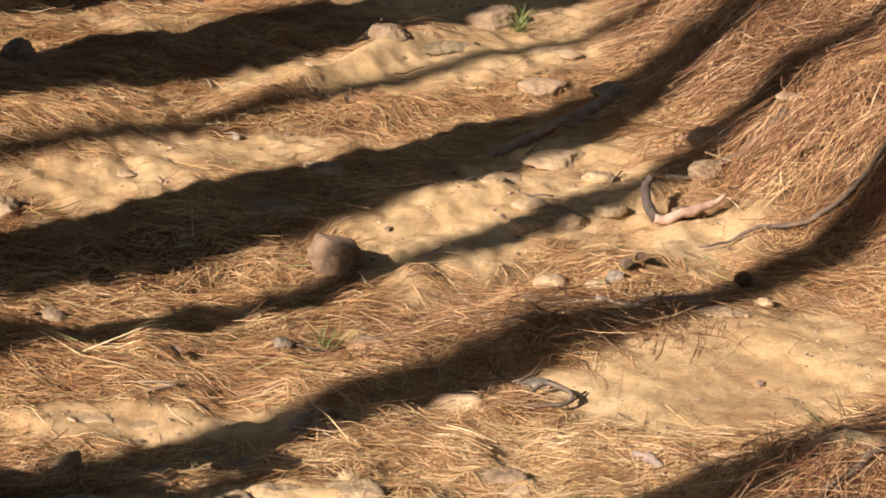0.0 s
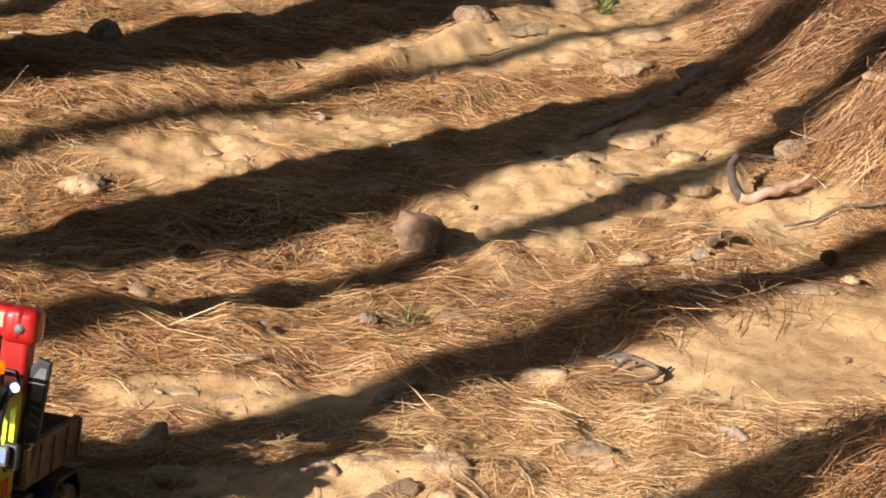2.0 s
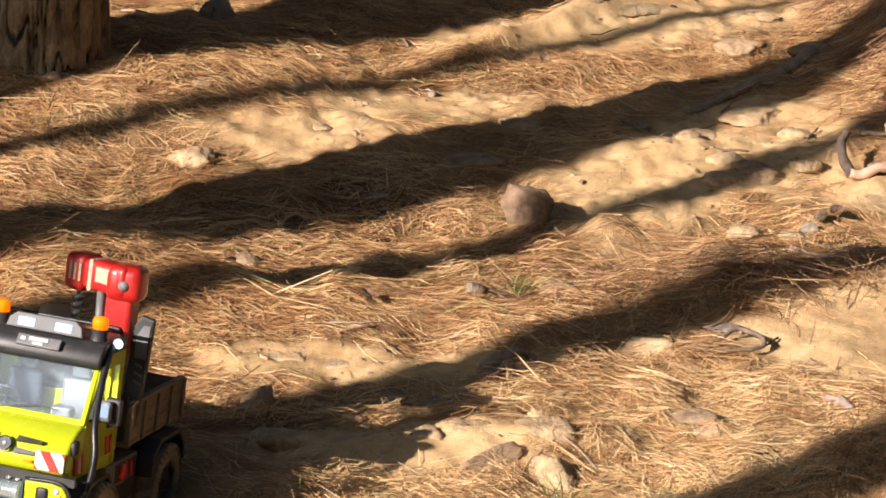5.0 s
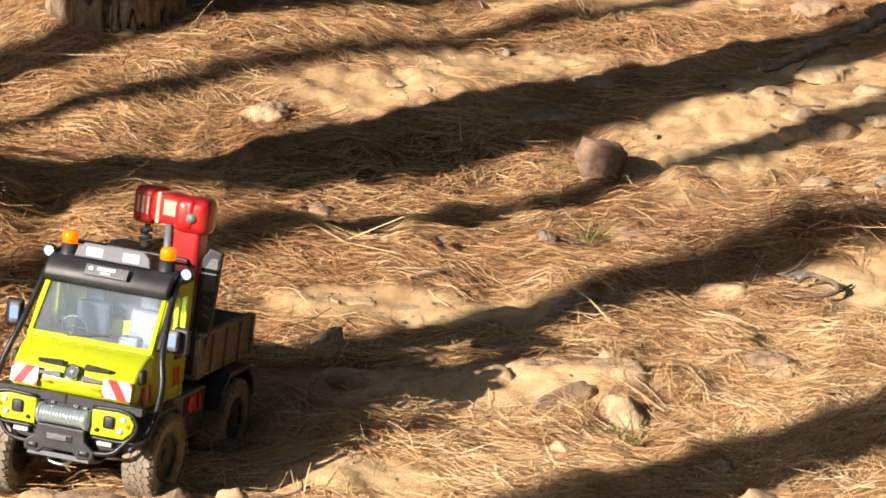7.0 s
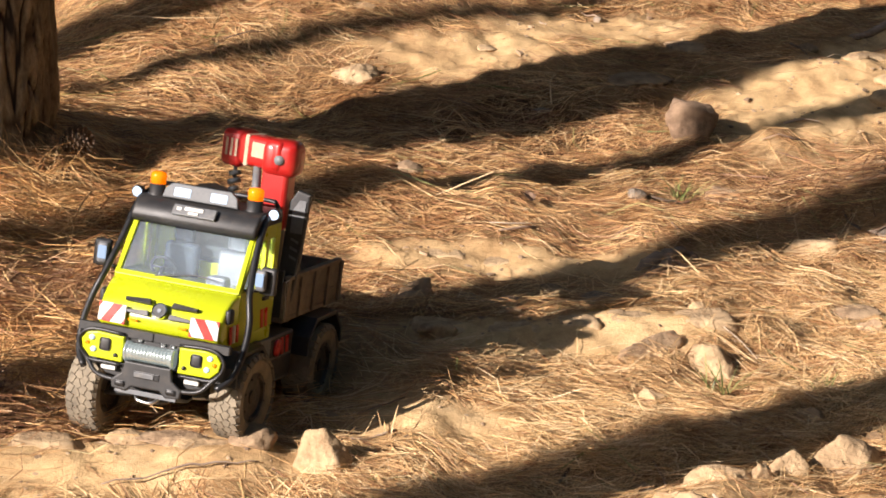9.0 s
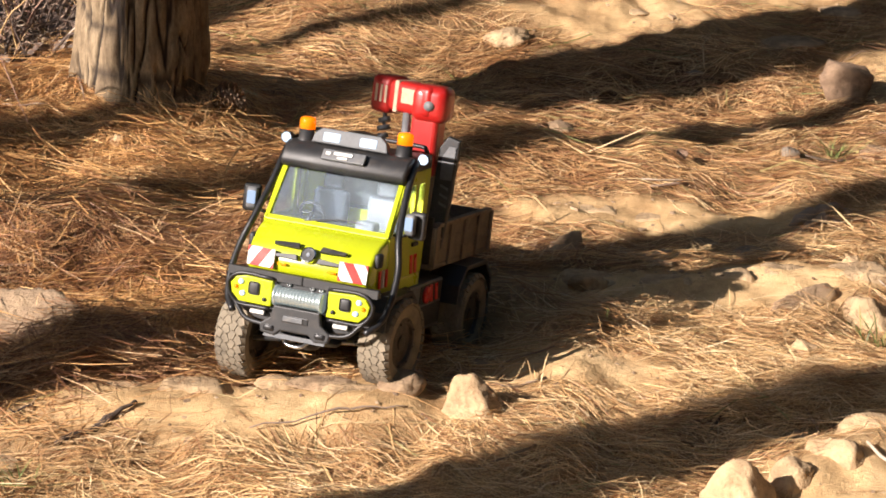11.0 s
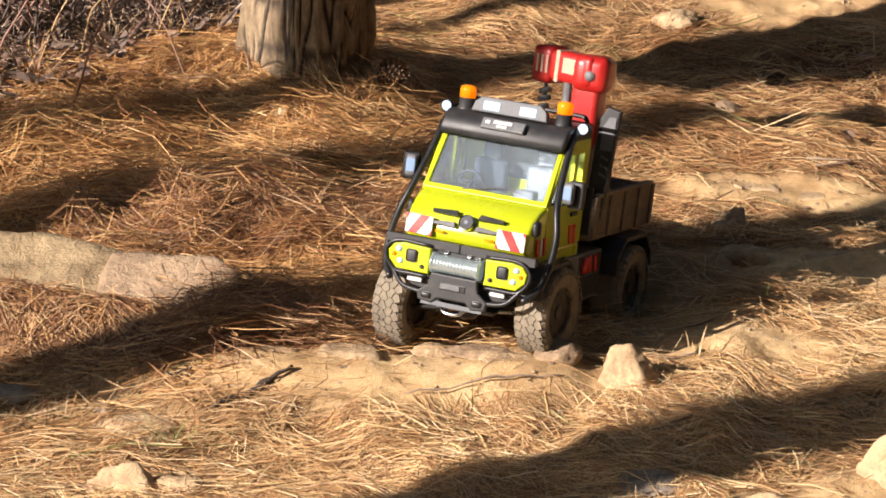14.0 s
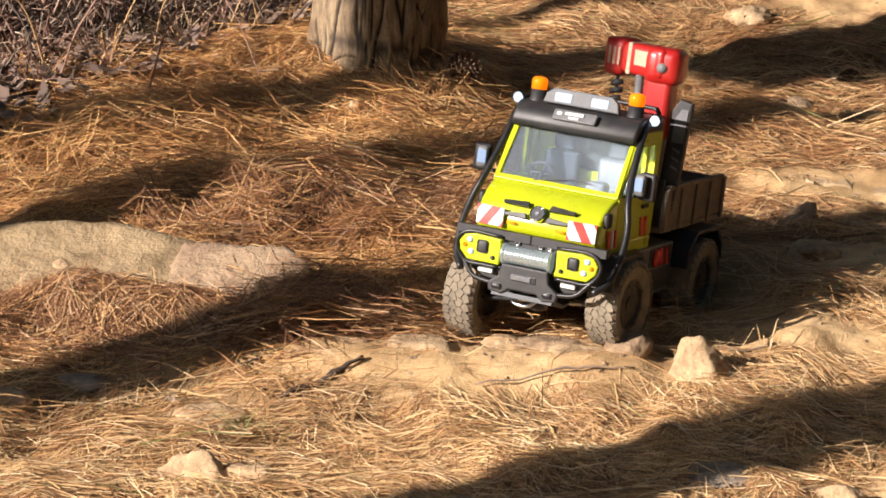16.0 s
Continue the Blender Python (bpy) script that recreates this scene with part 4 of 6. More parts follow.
tagged(blades("bleached_needle_litter", 30000, on_front, 28, PALE_NEEDLES, (0.03, 0.09), 0.0009, 0.014, 0.03), "sun-bleached pale pine needles over the sandy soil", "pine needles", kind="stuff")
tagged(blades("stray_needles", 2600, sparse, 24, NEEDLES, (0.04, 0.11), 0.0010, 0.006, 0.03), "single dry needles lying on bare sand", "pine needles", kind="stuff")
tagged(blades("dry_grass_stalks", 420, on_litter, 25, STRAW, (0.08, 0.2), 0.0018, 0.02, 0.45), "pale dry grass stalks among the needles", "dry grass", kind="stuff")
tagged(blades("green_needles", 900, on_litter, 26, GREEN, (0.07, 0.16), 0.0014, 0.014, 0.05), "fallen green needle sprays on the litter", "pine needles", kind="stuff")


# ---- dead wood ----
def stick(name, points, radii, material, label, category="stick", sides=9, knots=0.12):
    bm = bmesh.new()
    path = bend(points, 6)
    r = np.random.default_rng(len(path) + int(abs(points[0][0]) * 100))
    rad = np.interp(np.linspace(0, 1, len(path)), np.linspace(0, 1, len(radii)), radii) * (1 + knots * r.normal(size=len(path)))
    tube_into(bm, [(p.x, p.y, ground_at(p.x, p.y) + p.z) for p in path], list(rad), sides)
    return tagged(new(name, mesh_of(name, bm, material)), label, category)


branch = tagged(new("dead_branch"), "hooked dead branch, dark upright end and stripped pink end", "branch")
for nm, pts, radii, m, lb in (("upright_end", [(0.96, 5.03, 0.006), (0.945, 5.06, 0.025), (0.945, 5.09, 0.055), (0.955, 5.10, 0.072)], [0.010, 0.009, 0.008, 0.0075], DARK_WOOD, "dark curled upright end"),
                              ("stripped_end", [(0.955, 5.03, 0.010), (1.00, 5.04, 0.014), (1.05, 5.06, 0.022), (1.09, 5.08, 0.036)], [0.009, 0.0095, 0.008, 0.004], PINK_WOOD, "bark-stripped pink end")):
    bm = bmesh.new()
    path = bend(pts, 6)
    r = np.random.default_rng(5)
    rad = np.interp(np.linspace(0, 1, len(path)), np.linspace(0, 1, len(radii)), radii) * (1 + 0.08 * r.normal(size=len(path)))
    tube_into(bm, [(p.x, p.y, ground_at(p.x, p.y) + p.z) for p in path], list(rad), 10)
    part(nm, bm, m, branch, lb, True)
stick("fallen_root", [(0.70, 5.40, 0.0), (0.80, 5.49, 0.008), (0.88, 5.58, 0.006), (0.98, 5.68, 0.012)], [0.006, 0.010, 0.012, 0.016], DEAD_WOOD, "pale weathered root lying along the road", "root")
stick("road_stick", [(0.80, 5.52, 0.004), (0.89, 5.545, 0.008), (0.97, 5.56, 0.004)], [0.003, 0.005, 0.004], ROOT_WOOD, "brown stick lying across the road")
stick("grey_twig", [(0.60, 4.57, 0.012), (0.64, 4.52, 0.008), (0.70, 4.49, 0.012)], [0.003, 0.005, 0.003], DEAD_WOOD, "grey twig lying on the needle mound")
stick("grey_twig", [(0.685, 4.57, 0.014), (0.71, 4.52, 0.012), (0.73, 4.49, 0.006)], [0.003, 0.003, 0.002], DEAD_WOOD, "thin grey twig on the needle mound")
stick("grey_branch", [(0.80, 4.66, 0.006), (0.90, 4.68, 0.01), (1.00, 4.71, 0.006)], [0.005, 0.007, 0.006], DEAD_WOOD, "short grey branch half sunk in sand", "branch")
stick("bark_stick", [(-0.62, 3.15, 0.005), (-0.583, 3.19, 0.006), (-0.54, 3.235, 0.005)], [0.003, 0.0042, 0.003], DARK_WOOD, "dark knobbly stick lying on sand", knots=0.25)
stick("thin_stick", [(-0.40, 3.20, 0.008), (-0.30, 3.24, 0.007), (-0.22, 3.27, 0.004)], [0.0009, 0.0014, 0.0009], DEAD_WOOD, "thin weathered stick lying on sand")
stick("curled_root", [(0.60, 4.225, 0.006), (0.635, 4.245, 0.012), (0.665, 4.275, 0.016), (0.70, 4.262, 0.016), (0.698, 4.225, 0.014), (0.655, 4.205, 0.012), (0.625, 4.215, 0.006)], [0.002, 0.0034, 0.0038, 0.0040, 0.0036, 0.003, 0.002], ROOT_WOOD, "curled brown root loop on the soil", "root")
stick("rotten_root", [(0.26, 4.075, 0.0), (0.285, 4.10, 0.010), (0.32, 4.13, 0.014), (0.35, 4.15, 0.002)], [0.006, 0.010, 0.009, 0.005], DEAD_WOOD, "greyed rotten root lump among needles", "root", knots=0.35)
stick("rotten_root", [(0.27, 4.04, 0.0), (0.30, 4.07, 0.012), (0.33, 4.08, 0.002)], [0.006, 0.009, 0.006], DEAD_WOOD, "grey rotten root lump among needles", "root", knots=0.3)
stick("wood_chip", [(0.775, 4.06, 0.004), (0.79, 4.035, 0.010), (0.805, 4.01, 0.004)], [0.006, 0.008, 0.005], DEAD_WOOD, "grey wood chip on the litter", "wood chip")
stick("bank_branch", [(1.02, 4.93, 0.01), (1.14, 4.985, 0.012), (1.26, 4.99, 0.018), (1.38, 5.05, 0.012)], [0.002, 0.0035, 0.005, 0.004], ROOT_WOOD, "brown fallen branch half buried in needles", "branch")
stick("bank_branch", [(1.00, 5.20, 0.008), (1.10, 5.22, 0.014), (1.22, 5.25, 0.02)], [0.004, 0.006, 0.006], ROOT_WOOD, "brown stick half buried in needles", "branch")
# added bough: a thin brown strip where a shadow band falls
stick("shade_band_bough", [(0.84, 3.70, 0.0), (0.95, 3.78, 0.016), (1.06, 3.88, 0.022), (1.16, 3.98, 0.02)], [0.003, 0.005, 0.006, 0.005], ROOT_WOOD, "thin brown bough added along a band of shade", "branch")


def cone(x, y, size, label, turn):
    """A pine cone lying on its side: a core ringed with woody scales."""
    ob = tagged(new("pine_cone"), label, "pine cone")
    bm = bmesh.new()
    tube_into(bm, [(0, 0, t * size * 0.95) for t in (0, 0.3, 0.7, 1.0)], [size * 0.2, size * 0.3, size * 0.24, size * 0.06], 10)
    part("core", bm, CONE, ob, "", True)
    bm = bmesh.new()
    for k in range(95):
        t = k / 95
        a, z = k * 2.39996, size * (0.04 + 0.92 * t)
        out = size * 0.46 * math.sin(math.pi * (0.16 + 0.8 * t)) ** 0.7
        wide = size * 0.085 * (1.15 - 0.6 * t)
        m = Matrix.Rotation(a, 4, "Z")
        v = [bm.verts.new(m @ Vector(c)) for c in ((size * 0.1, -wide * 0.5, z), (size * 0.1, wide * 0.5, z), (out, wide, z + size * 0.10), (out * 1.08, 0, z + size * 0.13), (out, -wide, z + size * 0.10),
                                                    (out * 0.97, 0, z + size * 0.05))]
        for f in ((0, 1, 2, 3), (0, 3, 4), (0, 5, 2, 1), (0, 4, 5), (2, 5, 3), (3, 5, 4)):
            try:
                bm.faces.new([v[i] for i in f])
            except ValueError:
                pass
    tagged(part("scale_whorl", bm, CONE, ob), kind="stuff")
    ob.matrix_world = pose(x, y, ground_at(x, y) + size * 0.40 + 0.008, 78, 0, turn)


cone(-0.603, 4.265, 0.052, "open brown pine cone lying beside a trunk", 60)
cone(1.05, 4.755, 0.030, "dark closed pine cone lying on sand", 75)
cone(0.86, 4.79, 0.022, "small dark pine cone among stones", 120)


def leaf(x, y, size, turn, label, material=DEAD_LEAVES):
    """A dry leaf, curled up at its rims."""
    bm = bmesh.new()
    rows = []
    for i in range(7):
        t = i / 6
        wide = 0.36 * math.sin(math.pi * (0.06 + 0.9 * t)) ** 0.8
        rows.append([bm.verts.new((size * (t - 0.5), size * wide * k / 2, size * (0.10 * abs(k) ** 1.5 * (0.6 + 0.4 * math.sin(3 * t)) + 0.12 * (t - 0.5) ** 2))) for k in (-2, -1, 0, 1, 2)])
    for p, q in zip(rows, rows[1:]):
        for k in range(4):
            bm.faces.new((p[k], p[k + 1], q[k + 1], q[k]))
    bmesh.ops.solidify(bm, geom=bm.faces[:], thickness=0.0005)
    ob = new("dry_leaf", mesh_of("dry_leaf", bm, material))
    ob.matrix_world = pose(x, y, ground_at(x, y) + 0.010, 8, -6, turn)
    return tagged(ob, label, "leaf", "dry leaves on the forest floor")


LEAF_BROWN = surface("brown_leaf", (0.24, 0.14, 0.09), (0.46, 0.31, 0.21), 60, 0.7, bump=0.5, bump_scale=300)
leaf(-1.02, 4.07, 0.045, 15, "curled brown leaf beside the thicket", LEAF_BROWN)
leaf(-0.98, 4.10, 0.030, 80, "small curled brown leaf beside the thicket", LEAF_BROWN)
leaf(0.90, 4.82, 0.030, 40, "dry brown leaf among stones", LEAF_BROWN)
leaf(0.10, 4.33, 0.028, 120, "dry brown leaf on the needles", LEAF_BROWN)
leaf(-0.20, 4.42, 0.026, 200, "dry brown leaf in tree shade", LEAF_BROWN)
leaf(0.45, 5.62, 0.030, 70, "dry brown leaf on the sandy road", LEAF_BROWN)


# ---- grass tufts ----
def tuft(x, y, count, tall, material, label, seed):
    r = np.random.default_rng(seed)
    bm = bmesh.new()
    for k in range(count):
        a, lean, ln = r.uniform(0, 6.28), r.uniform(0.15, 1.1), tall * r.uniform(0.5, 1)
        bx, by = r.normal(0, 0.008, 2)
        pts = []
        for t in (0, 0.4, 0.75, 1.0):
            out = ln * (math.sin(lean) * t + 0.35 * t * t)
            pts.append(Vector((bx + math.cos(a) * out, by + math.sin(a) * out, ln * math.cos(lean) * t * (1 - 0.25 * t))))
        w = Vector((-math.sin(a), math.cos(a), 0)) * 0.0009
        ring = [(bm.verts.new(p - w * f), bm.verts.new(p + w * f)) for p, f in zip(pts, (1, 1, 0.8, 0.15))]
        for (p, q), (s, t2) in zip(ring, ring[1:]):
            bm.faces.new((p, q, t2, s))
    ob = new("grass_tuft", mesh_of("grass_tuft", bm, material, False))
    ob.location = (x, y, ground_at(x, y))
    return tagged(ob, label, "grass")


tuft(0.345, 4.435, 34, 0.062, GREEN, "small green grass tuft beside a stone", 1)
tuft(0.36, 3.665, 20, 0.06, GREEN, "thin green grass blades on sandy soil", 2)
tuft(0.85, 6.20, 60, 0.08, GREEN, "green grass tuft beside a rock", 3)
tuft(-0.64, 3.05, 16, 0.06, GREEN, "sparse green blades in the needles", 4)
tuft(-0.80, 3.10, 14, 0.05, GREEN, "sparse green blades beside a stone", 5)
tuft(0.50, 3.70, 16, 0.05, GREEN, "low green blades among needles", 6)
tuft(-0.07, 3.40, 5, 0.06, STRAW, "upright pale dry grass stalk", 7)
tuft(-0.62, 4.20, 8, 0.10, STRAW, "dry grass stalks leaning on the needles", 8)
tuft(1.08, 4.02, 12, 0.12, STRAW, "tall dry stalks on the needle heap", 9)
tuft(1.36, 5.15, 10, 0.10, STRAW, "dry stalks on the bank", 10)
for k, (px, py) in enumerate([(-1.02, 4.30), (-1.12, 4.18), (-1.17, 4.02), (-0.95, 4.42), (-1.24, 3.92), (-1.08, 4.08), (-0.90, 4.50), (-1.25, 4.2), (-1.35, 4.05)]):
    tuft(px, py, 40, 0.11, STRAW if k in (0, 1, 3, 6, 8) else BROWN_NEEDLES, "dense dry brown grass tuft at the thicket's edge", 20 + k)


for k, (px, py, dx, dy, tall) in enumerate([(-0.97, 4.34, 0.16, -0.02, 0.13), (-0.88, 4.52, 0.20, -0.05, 0.16), (-1.10, 4.16, 0.14, 0.05, 0.15), (-1.16, 4.05, -0.10, -0.04, 0.16),
                                            (-0.93, 4.44, -0.12, 0.02, 0.18), (-1.05, 4.22, 0.08, -0.10, 0.12), (-0.56, 4.02, 0.06, 0.03, 0.07), (1.10, 4.02, -0.12, 0.02, 0.05)]):
    stick("arched_stalk", [(px, py, 0.0), (px + 0.3 * dx, py + 0.3 * dy, 0.75 * tall), (px + 0.65 * dx, py + 0.65 * dy, tall), (px + dx, py + dy, 0.7 * tall)],
          [0.0014, 0.0012, 0.0009, 0.0004], STRAW, "long dry grass stalk arching over", "dry grass", 5, 0.05)
for k in range(15):
    px, py = -1.42 + 0.50 * random.random(), 4.00 + 0.55 * random.random()
    dx, dy, tall = random.choice((-1, 1)) * random.uniform(0.12, 0.30), random.uniform(-0.16, 0.05), random.uniform(0.10, 0.26)
    stick("arched_twig", [(px, py, 0.0), (px + 0.25 * dx, py + 0.25 * dy, 0.7 * tall), (px + 0.6 * dx, py + 0.6 * dy, tall), (px + dx, py + dy, 0.62 * tall)],
          [0.0019, 0.0017, 0.0013, 0.0006], RED_TWIGS, "bare reddish twig arching out of the thicket", "twig", 6, 0.08)

# ---- the thicket ----
def bush(x, y, size, stems, seed, label):
    r = np.random.default_rng(seed)
    ob = tagged(new("bush"), label, "bush", "leafless bushes of the thicket")
    for k in range(stems):
        bm = bmesh.new()
        a, lean = r.uniform(0, 6.28), r.uniform(0.05, 1.15)
        p, way = Vector((r.normal(0, 0.10), r.normal(0, 0.10), -0.03)), Vector((math.cos(a) * math.sin(lean), math.sin(a) * math.sin(lean), math.cos(lean)))
        pts, rad = [p.copy()], r.uniform(0.0012, 0.0042)
        ln = size * r.uniform(0.5, 1.1)
        for j in range(6):
            way = (way + Vector(r.normal(0, 0.22, 3)) + Vector((0, 0, -0.07 * j))).normalized()
            p = p + way * ln / 6
            pts.append(p.copy())
            if j > 0:
                for b in range(2):
                    w2 = (way + Vector(r.normal(0, 0.8, 3))).normalized()
                    q = p + w2 * ln * r.uniform(0.08, 0.2)
                    tube_into(bm, [p, (p + q) / 2 + Vector(r.normal(0, 0.008, 3)), q], [rad * 0.5, rad * 0.4, rad * 0.2], 3)
        tube_into(bm, pts, list(np.linspace(rad, rad * 0.4, 7)), 5)
        part("stem", bm, TWIGS if k % 4 else RED_TWIGS, ob, "", True)
    ob.location = (x, y, ground_at(x, y))
    return ob


for k in range(26):
    back, along = 0.02 + 0.95 * (k % 5) / 4 + random.uniform(-0.05, 0.05), random.random()
    px, py = -1.30 + 0.32 * along - 0.45 * back, 3.98 + 0.68 * along + 0.75 * back
    bush(px, py, 0.26 + 0.22 * back, 40, 60 + k, "leafless grey-brown bush with tangled thin twigs")


def sapling(x, y, rad, lean, tall, seed):
    """A bare stem with a few crooked side branches; its shade is put into the dark bark colour."""
    r = np.random.default_rng(seed)
    ob = tagged(new("sapling"), "bare sapling in the thicket, its shade put into dark bark", "sapling", "saplings in the thicket")
    pts = [Vector((lean * t * tall + 0.03 * math.sin(5 * t + seed), 0.02 * math.sin(4 * t), tall * t - 0.05)) for t in np.linspace(0, 1, 9)]
    part("stem", tube_into(bmesh.new(), pts, list(np.linspace(rad, rad * 0.45, 9)), 10), DARK_WOOD, ob, "", True)
    for k in range(7):
        p = pts[1 + k % 7]
        a = r.uniform(0, 6.28)
        q = p + Vector((math.cos(a), math.sin(a), r.uniform(0.1, 0.9))) * r.uniform(0.2, 0.5)
        part("branch", tube_into(bmesh.new(), bend([p, p.lerp(q, 0.5) + Vector(r.normal(0, 0.03, 3)), q], 4), list(np.linspace(rad * 0.35, rad * 0.1, 9)), 6), DARK_WOOD, ob, "", True)
    ob.location = (x, y, ground_at(x, y))


for k, (px, py, rad, lean) in enumerate([(-1.38, 5.05, 0.026, 0.04), (-1.20, 5.15, 0.020, -0.06), (-1.62, 4.95, 0.034, 0.02), (-1.52, 5.45, 0.030, -0.03), (-1.05, 5.50, 0.018, 0.05), (-1.75, 5.6, 0.036, 0.0), (-1.30, 5.75, 0.028, 0.03)]):
    sapling(px, py, rad, lean, 2.2, 700 + k)


def fallen_leaves(count, seed):
    r = np.random.default_rng(seed)
    x, y = r.uniform(-2.1, -0.8, count), r.uniform(3.8, 6.2, count)
    keep = (x + 1.16 - (y - 3.9) * 0.42 < r.normal(0, 0.05, count)) & (x < -0.85)
    x, y = x[keep], y[keep]
    n = len(x)
    a, s = r.uniform(0, 6.28, n), r.uniform(0.008, 0.022, n)
    tilt = r.normal(0, 0.5, (2, n))
    z = height(x, y) + r.random(n) * 0.03 + 0.004
    V = np.empty((n, 4, 3))
    for k, (p, q) in enumerate(((-1, 0), (0, -0.55), (1, 0), (0, 0.55))):
        u, v = p * s, q * s
        V[:, k] = np.stack([x + u * np.cos(a) - v * np.sin(a), y + u * np.sin(a) + v * np.cos(a), z + u * tilt[0] + v * tilt[1]], -1)
    return new("fallen_leaves", sheet("fallen_leaves", V.reshape(-1, 3), np.arange(n)[:, None] * 4 + np.arange(4), DEAD_LEAVES))


tagged(fallen_leaves(14000, 41), "grey-brown fallen leaves under the bushes", "leaves", kind="stuff")


# ---- pines ----
def pine(x, y, radius, tall, seed, label, lean=(0, 0), sides=40, crown=700):
    r = np.random.default_rng(seed)
    ob = tagged(new("pine_tree"), label, "tree", "pines round the clearing")
    z0 = ground_at(x, y) - 0.08
    zs = np.concatenate([np.linspace(0, 0.5, 130 if sides > 50 else 20), np.linspace(0.51, 1.3, 80 if sides > 50 else 20), np.linspace(1.45, tall, 26)])
    th = np.arange(sides) / sides * 2 * np.pi
    Z, A = np.meshgrid(zs, th, indexing="ij")
    taper = 1 - 0.75 * (Z / tall)
    flare = 0.17 * np.exp(-Z / 0.12) * (1 + 0.4 * np.cos(3 * A + seed) + 0.2 * np.cos(5 * A))
    # plates of bark parted by deep upright furrows
    cells = max(8, round(2 * math.pi * radius / 0.025))
    wa = A / (2 * math.pi) * cells + 2.4 * fractal(np.cos(A), np.sin(A) + Z * 1.3, 2.6, 1)
    ridge = 9.0
    for k in range(-1, 2):   # distance to the nearest furrow: furrows wander, fork and are crossed by short cracks
        row = np.floor(wa) + k
        ridge = np.minimum(ridge, np.abs(wa - row - 0.5 - 1.25 * lattice_noise((row % cells) * 7.3, Z * 7.0 + seed * 9, 2) - 0.35 * lattice_noise((row % cells) * 3.1, Z * 16, 5)))
    cross = np.abs(lattice_noise(np.floor(wa) % cells * 5.7 + 0.5, Z * 9.0 + seed, 6)) * 3.0
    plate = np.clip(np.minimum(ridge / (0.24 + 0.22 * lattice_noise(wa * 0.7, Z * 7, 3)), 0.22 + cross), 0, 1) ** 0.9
    near = np.exp(-(Z / 3.0) ** 2)
    rad = radius * (taper + flare) + near * radius * 0.12 * (plate - 0.6) + 0.005 * fractal(np.cos(A) * 2 + Z, np.sin(A) * 2 + Z * 3, 5.0, 4)
    cx, cy = lean[0] * Z + 0.05 * np.sin(Z * 0.9 + seed) * (Z / tall), lean[1] * Z + 0.05 * np.cos(Z * 0.7 + seed) * (Z / tall)
    V = np.stack([cx + rad * np.cos(A), cy + rad * np.sin(A), Z], -1).reshape(-1, 3)
    i, j = np.meshgrid(np.arange(len(zs) - 1), np.arange(sides), indexing="ij")
    F = np.stack([i * sides + j, i * sides + (j + 1) % sides, (i + 1) * sides + (j + 1) % sides, (i + 1) * sides + j], -1).reshape(-1, 4)
    me = sheet("trunk", V, F, BARK, True)
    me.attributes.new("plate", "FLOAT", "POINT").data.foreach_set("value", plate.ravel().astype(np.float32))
    trunk = new("trunk", me)
    trunk.parent = ob
    clumps = []
    for k in range(14):
        z = tall * (0.62 + 0.36 * k / 14)
        a, ln = r.uniform(0, 6.28), (1.9 - 1.3 * k / 14) * r.uniform(0.7, 1.1)
        lx, ly = lean[0] * z, lean[1] * z
        bm = bmesh.new()
        pts = [Vector((lx + math.cos(a) * ln * t, ly + math.sin(a) * ln * t, z + ln * (0.35 * t - 0.2 * t * t))) for t in (0, 0.3, 0.65, 1.0)]
        tube_into(bm, pts, [radius * 0.3, radius * 0.22, radius * 0.14, radius * 0.05], 7)
        part("limb", bm, BARK, ob, "", True)
        clumps += [(pts[1] * (1 - t) + pts[3] * t) for t in r.uniform(0.1, 1.05, 5)]
    per = max(1, crown * 4 // len(clumps))
    C = np.repeat(np.array(clumps), per, axis=0)
    n = len(C)
    C = C + r.normal(0, 0.16, (n, 3))
    d = r.normal(size=(n, 3))
    d /= np.linalg.norm(d, axis=1)[:, None]
    e = np.cross(d, r.normal(size=(n, 3)))
    e /= np.linalg.norm(e, axis=1)[:, None]
    V = np.stack([C - d * 0.11, C + e * 0.012, C + d * 0.11, C - e * 0.012], 1).reshape(-1, 3)
    leaf = new("crown", sheet("crown", V, np.arange(n)[:, None] * 4 + np.arange(4), LEAVES))
    leaf.parent = ob
    ob.location = (x, y, z0)
    return ob


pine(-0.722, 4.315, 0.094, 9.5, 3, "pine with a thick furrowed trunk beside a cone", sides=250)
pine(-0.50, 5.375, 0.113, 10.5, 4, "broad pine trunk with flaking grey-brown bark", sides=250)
D39 = Vector((math.cos(SUN_AZ), math.sin(SUN_AZ)))
# trunks outside the clearing: a point of the shade that each casts, and how far back it stands
for k, (sx, sy, back, rad) in enumerate([(0.443, 3.541, 3.3, 0.086), (0.092, 3.95, 3.2, 0.076), (-0.16, 4.31, 3.0, 0.060), (-0.02, 5.345, 5.2, 0.038), (-0.751, 4.163, 2.9, 0.055), (-1.385, 4.56, 2.2, 0.085)]):
    pine(sx - D39.x * back, sy - D39.y * back, rad, 9.0 + 0.6 * k, 10 + k, "tall slender pine standing outside the clearing", crown=450)


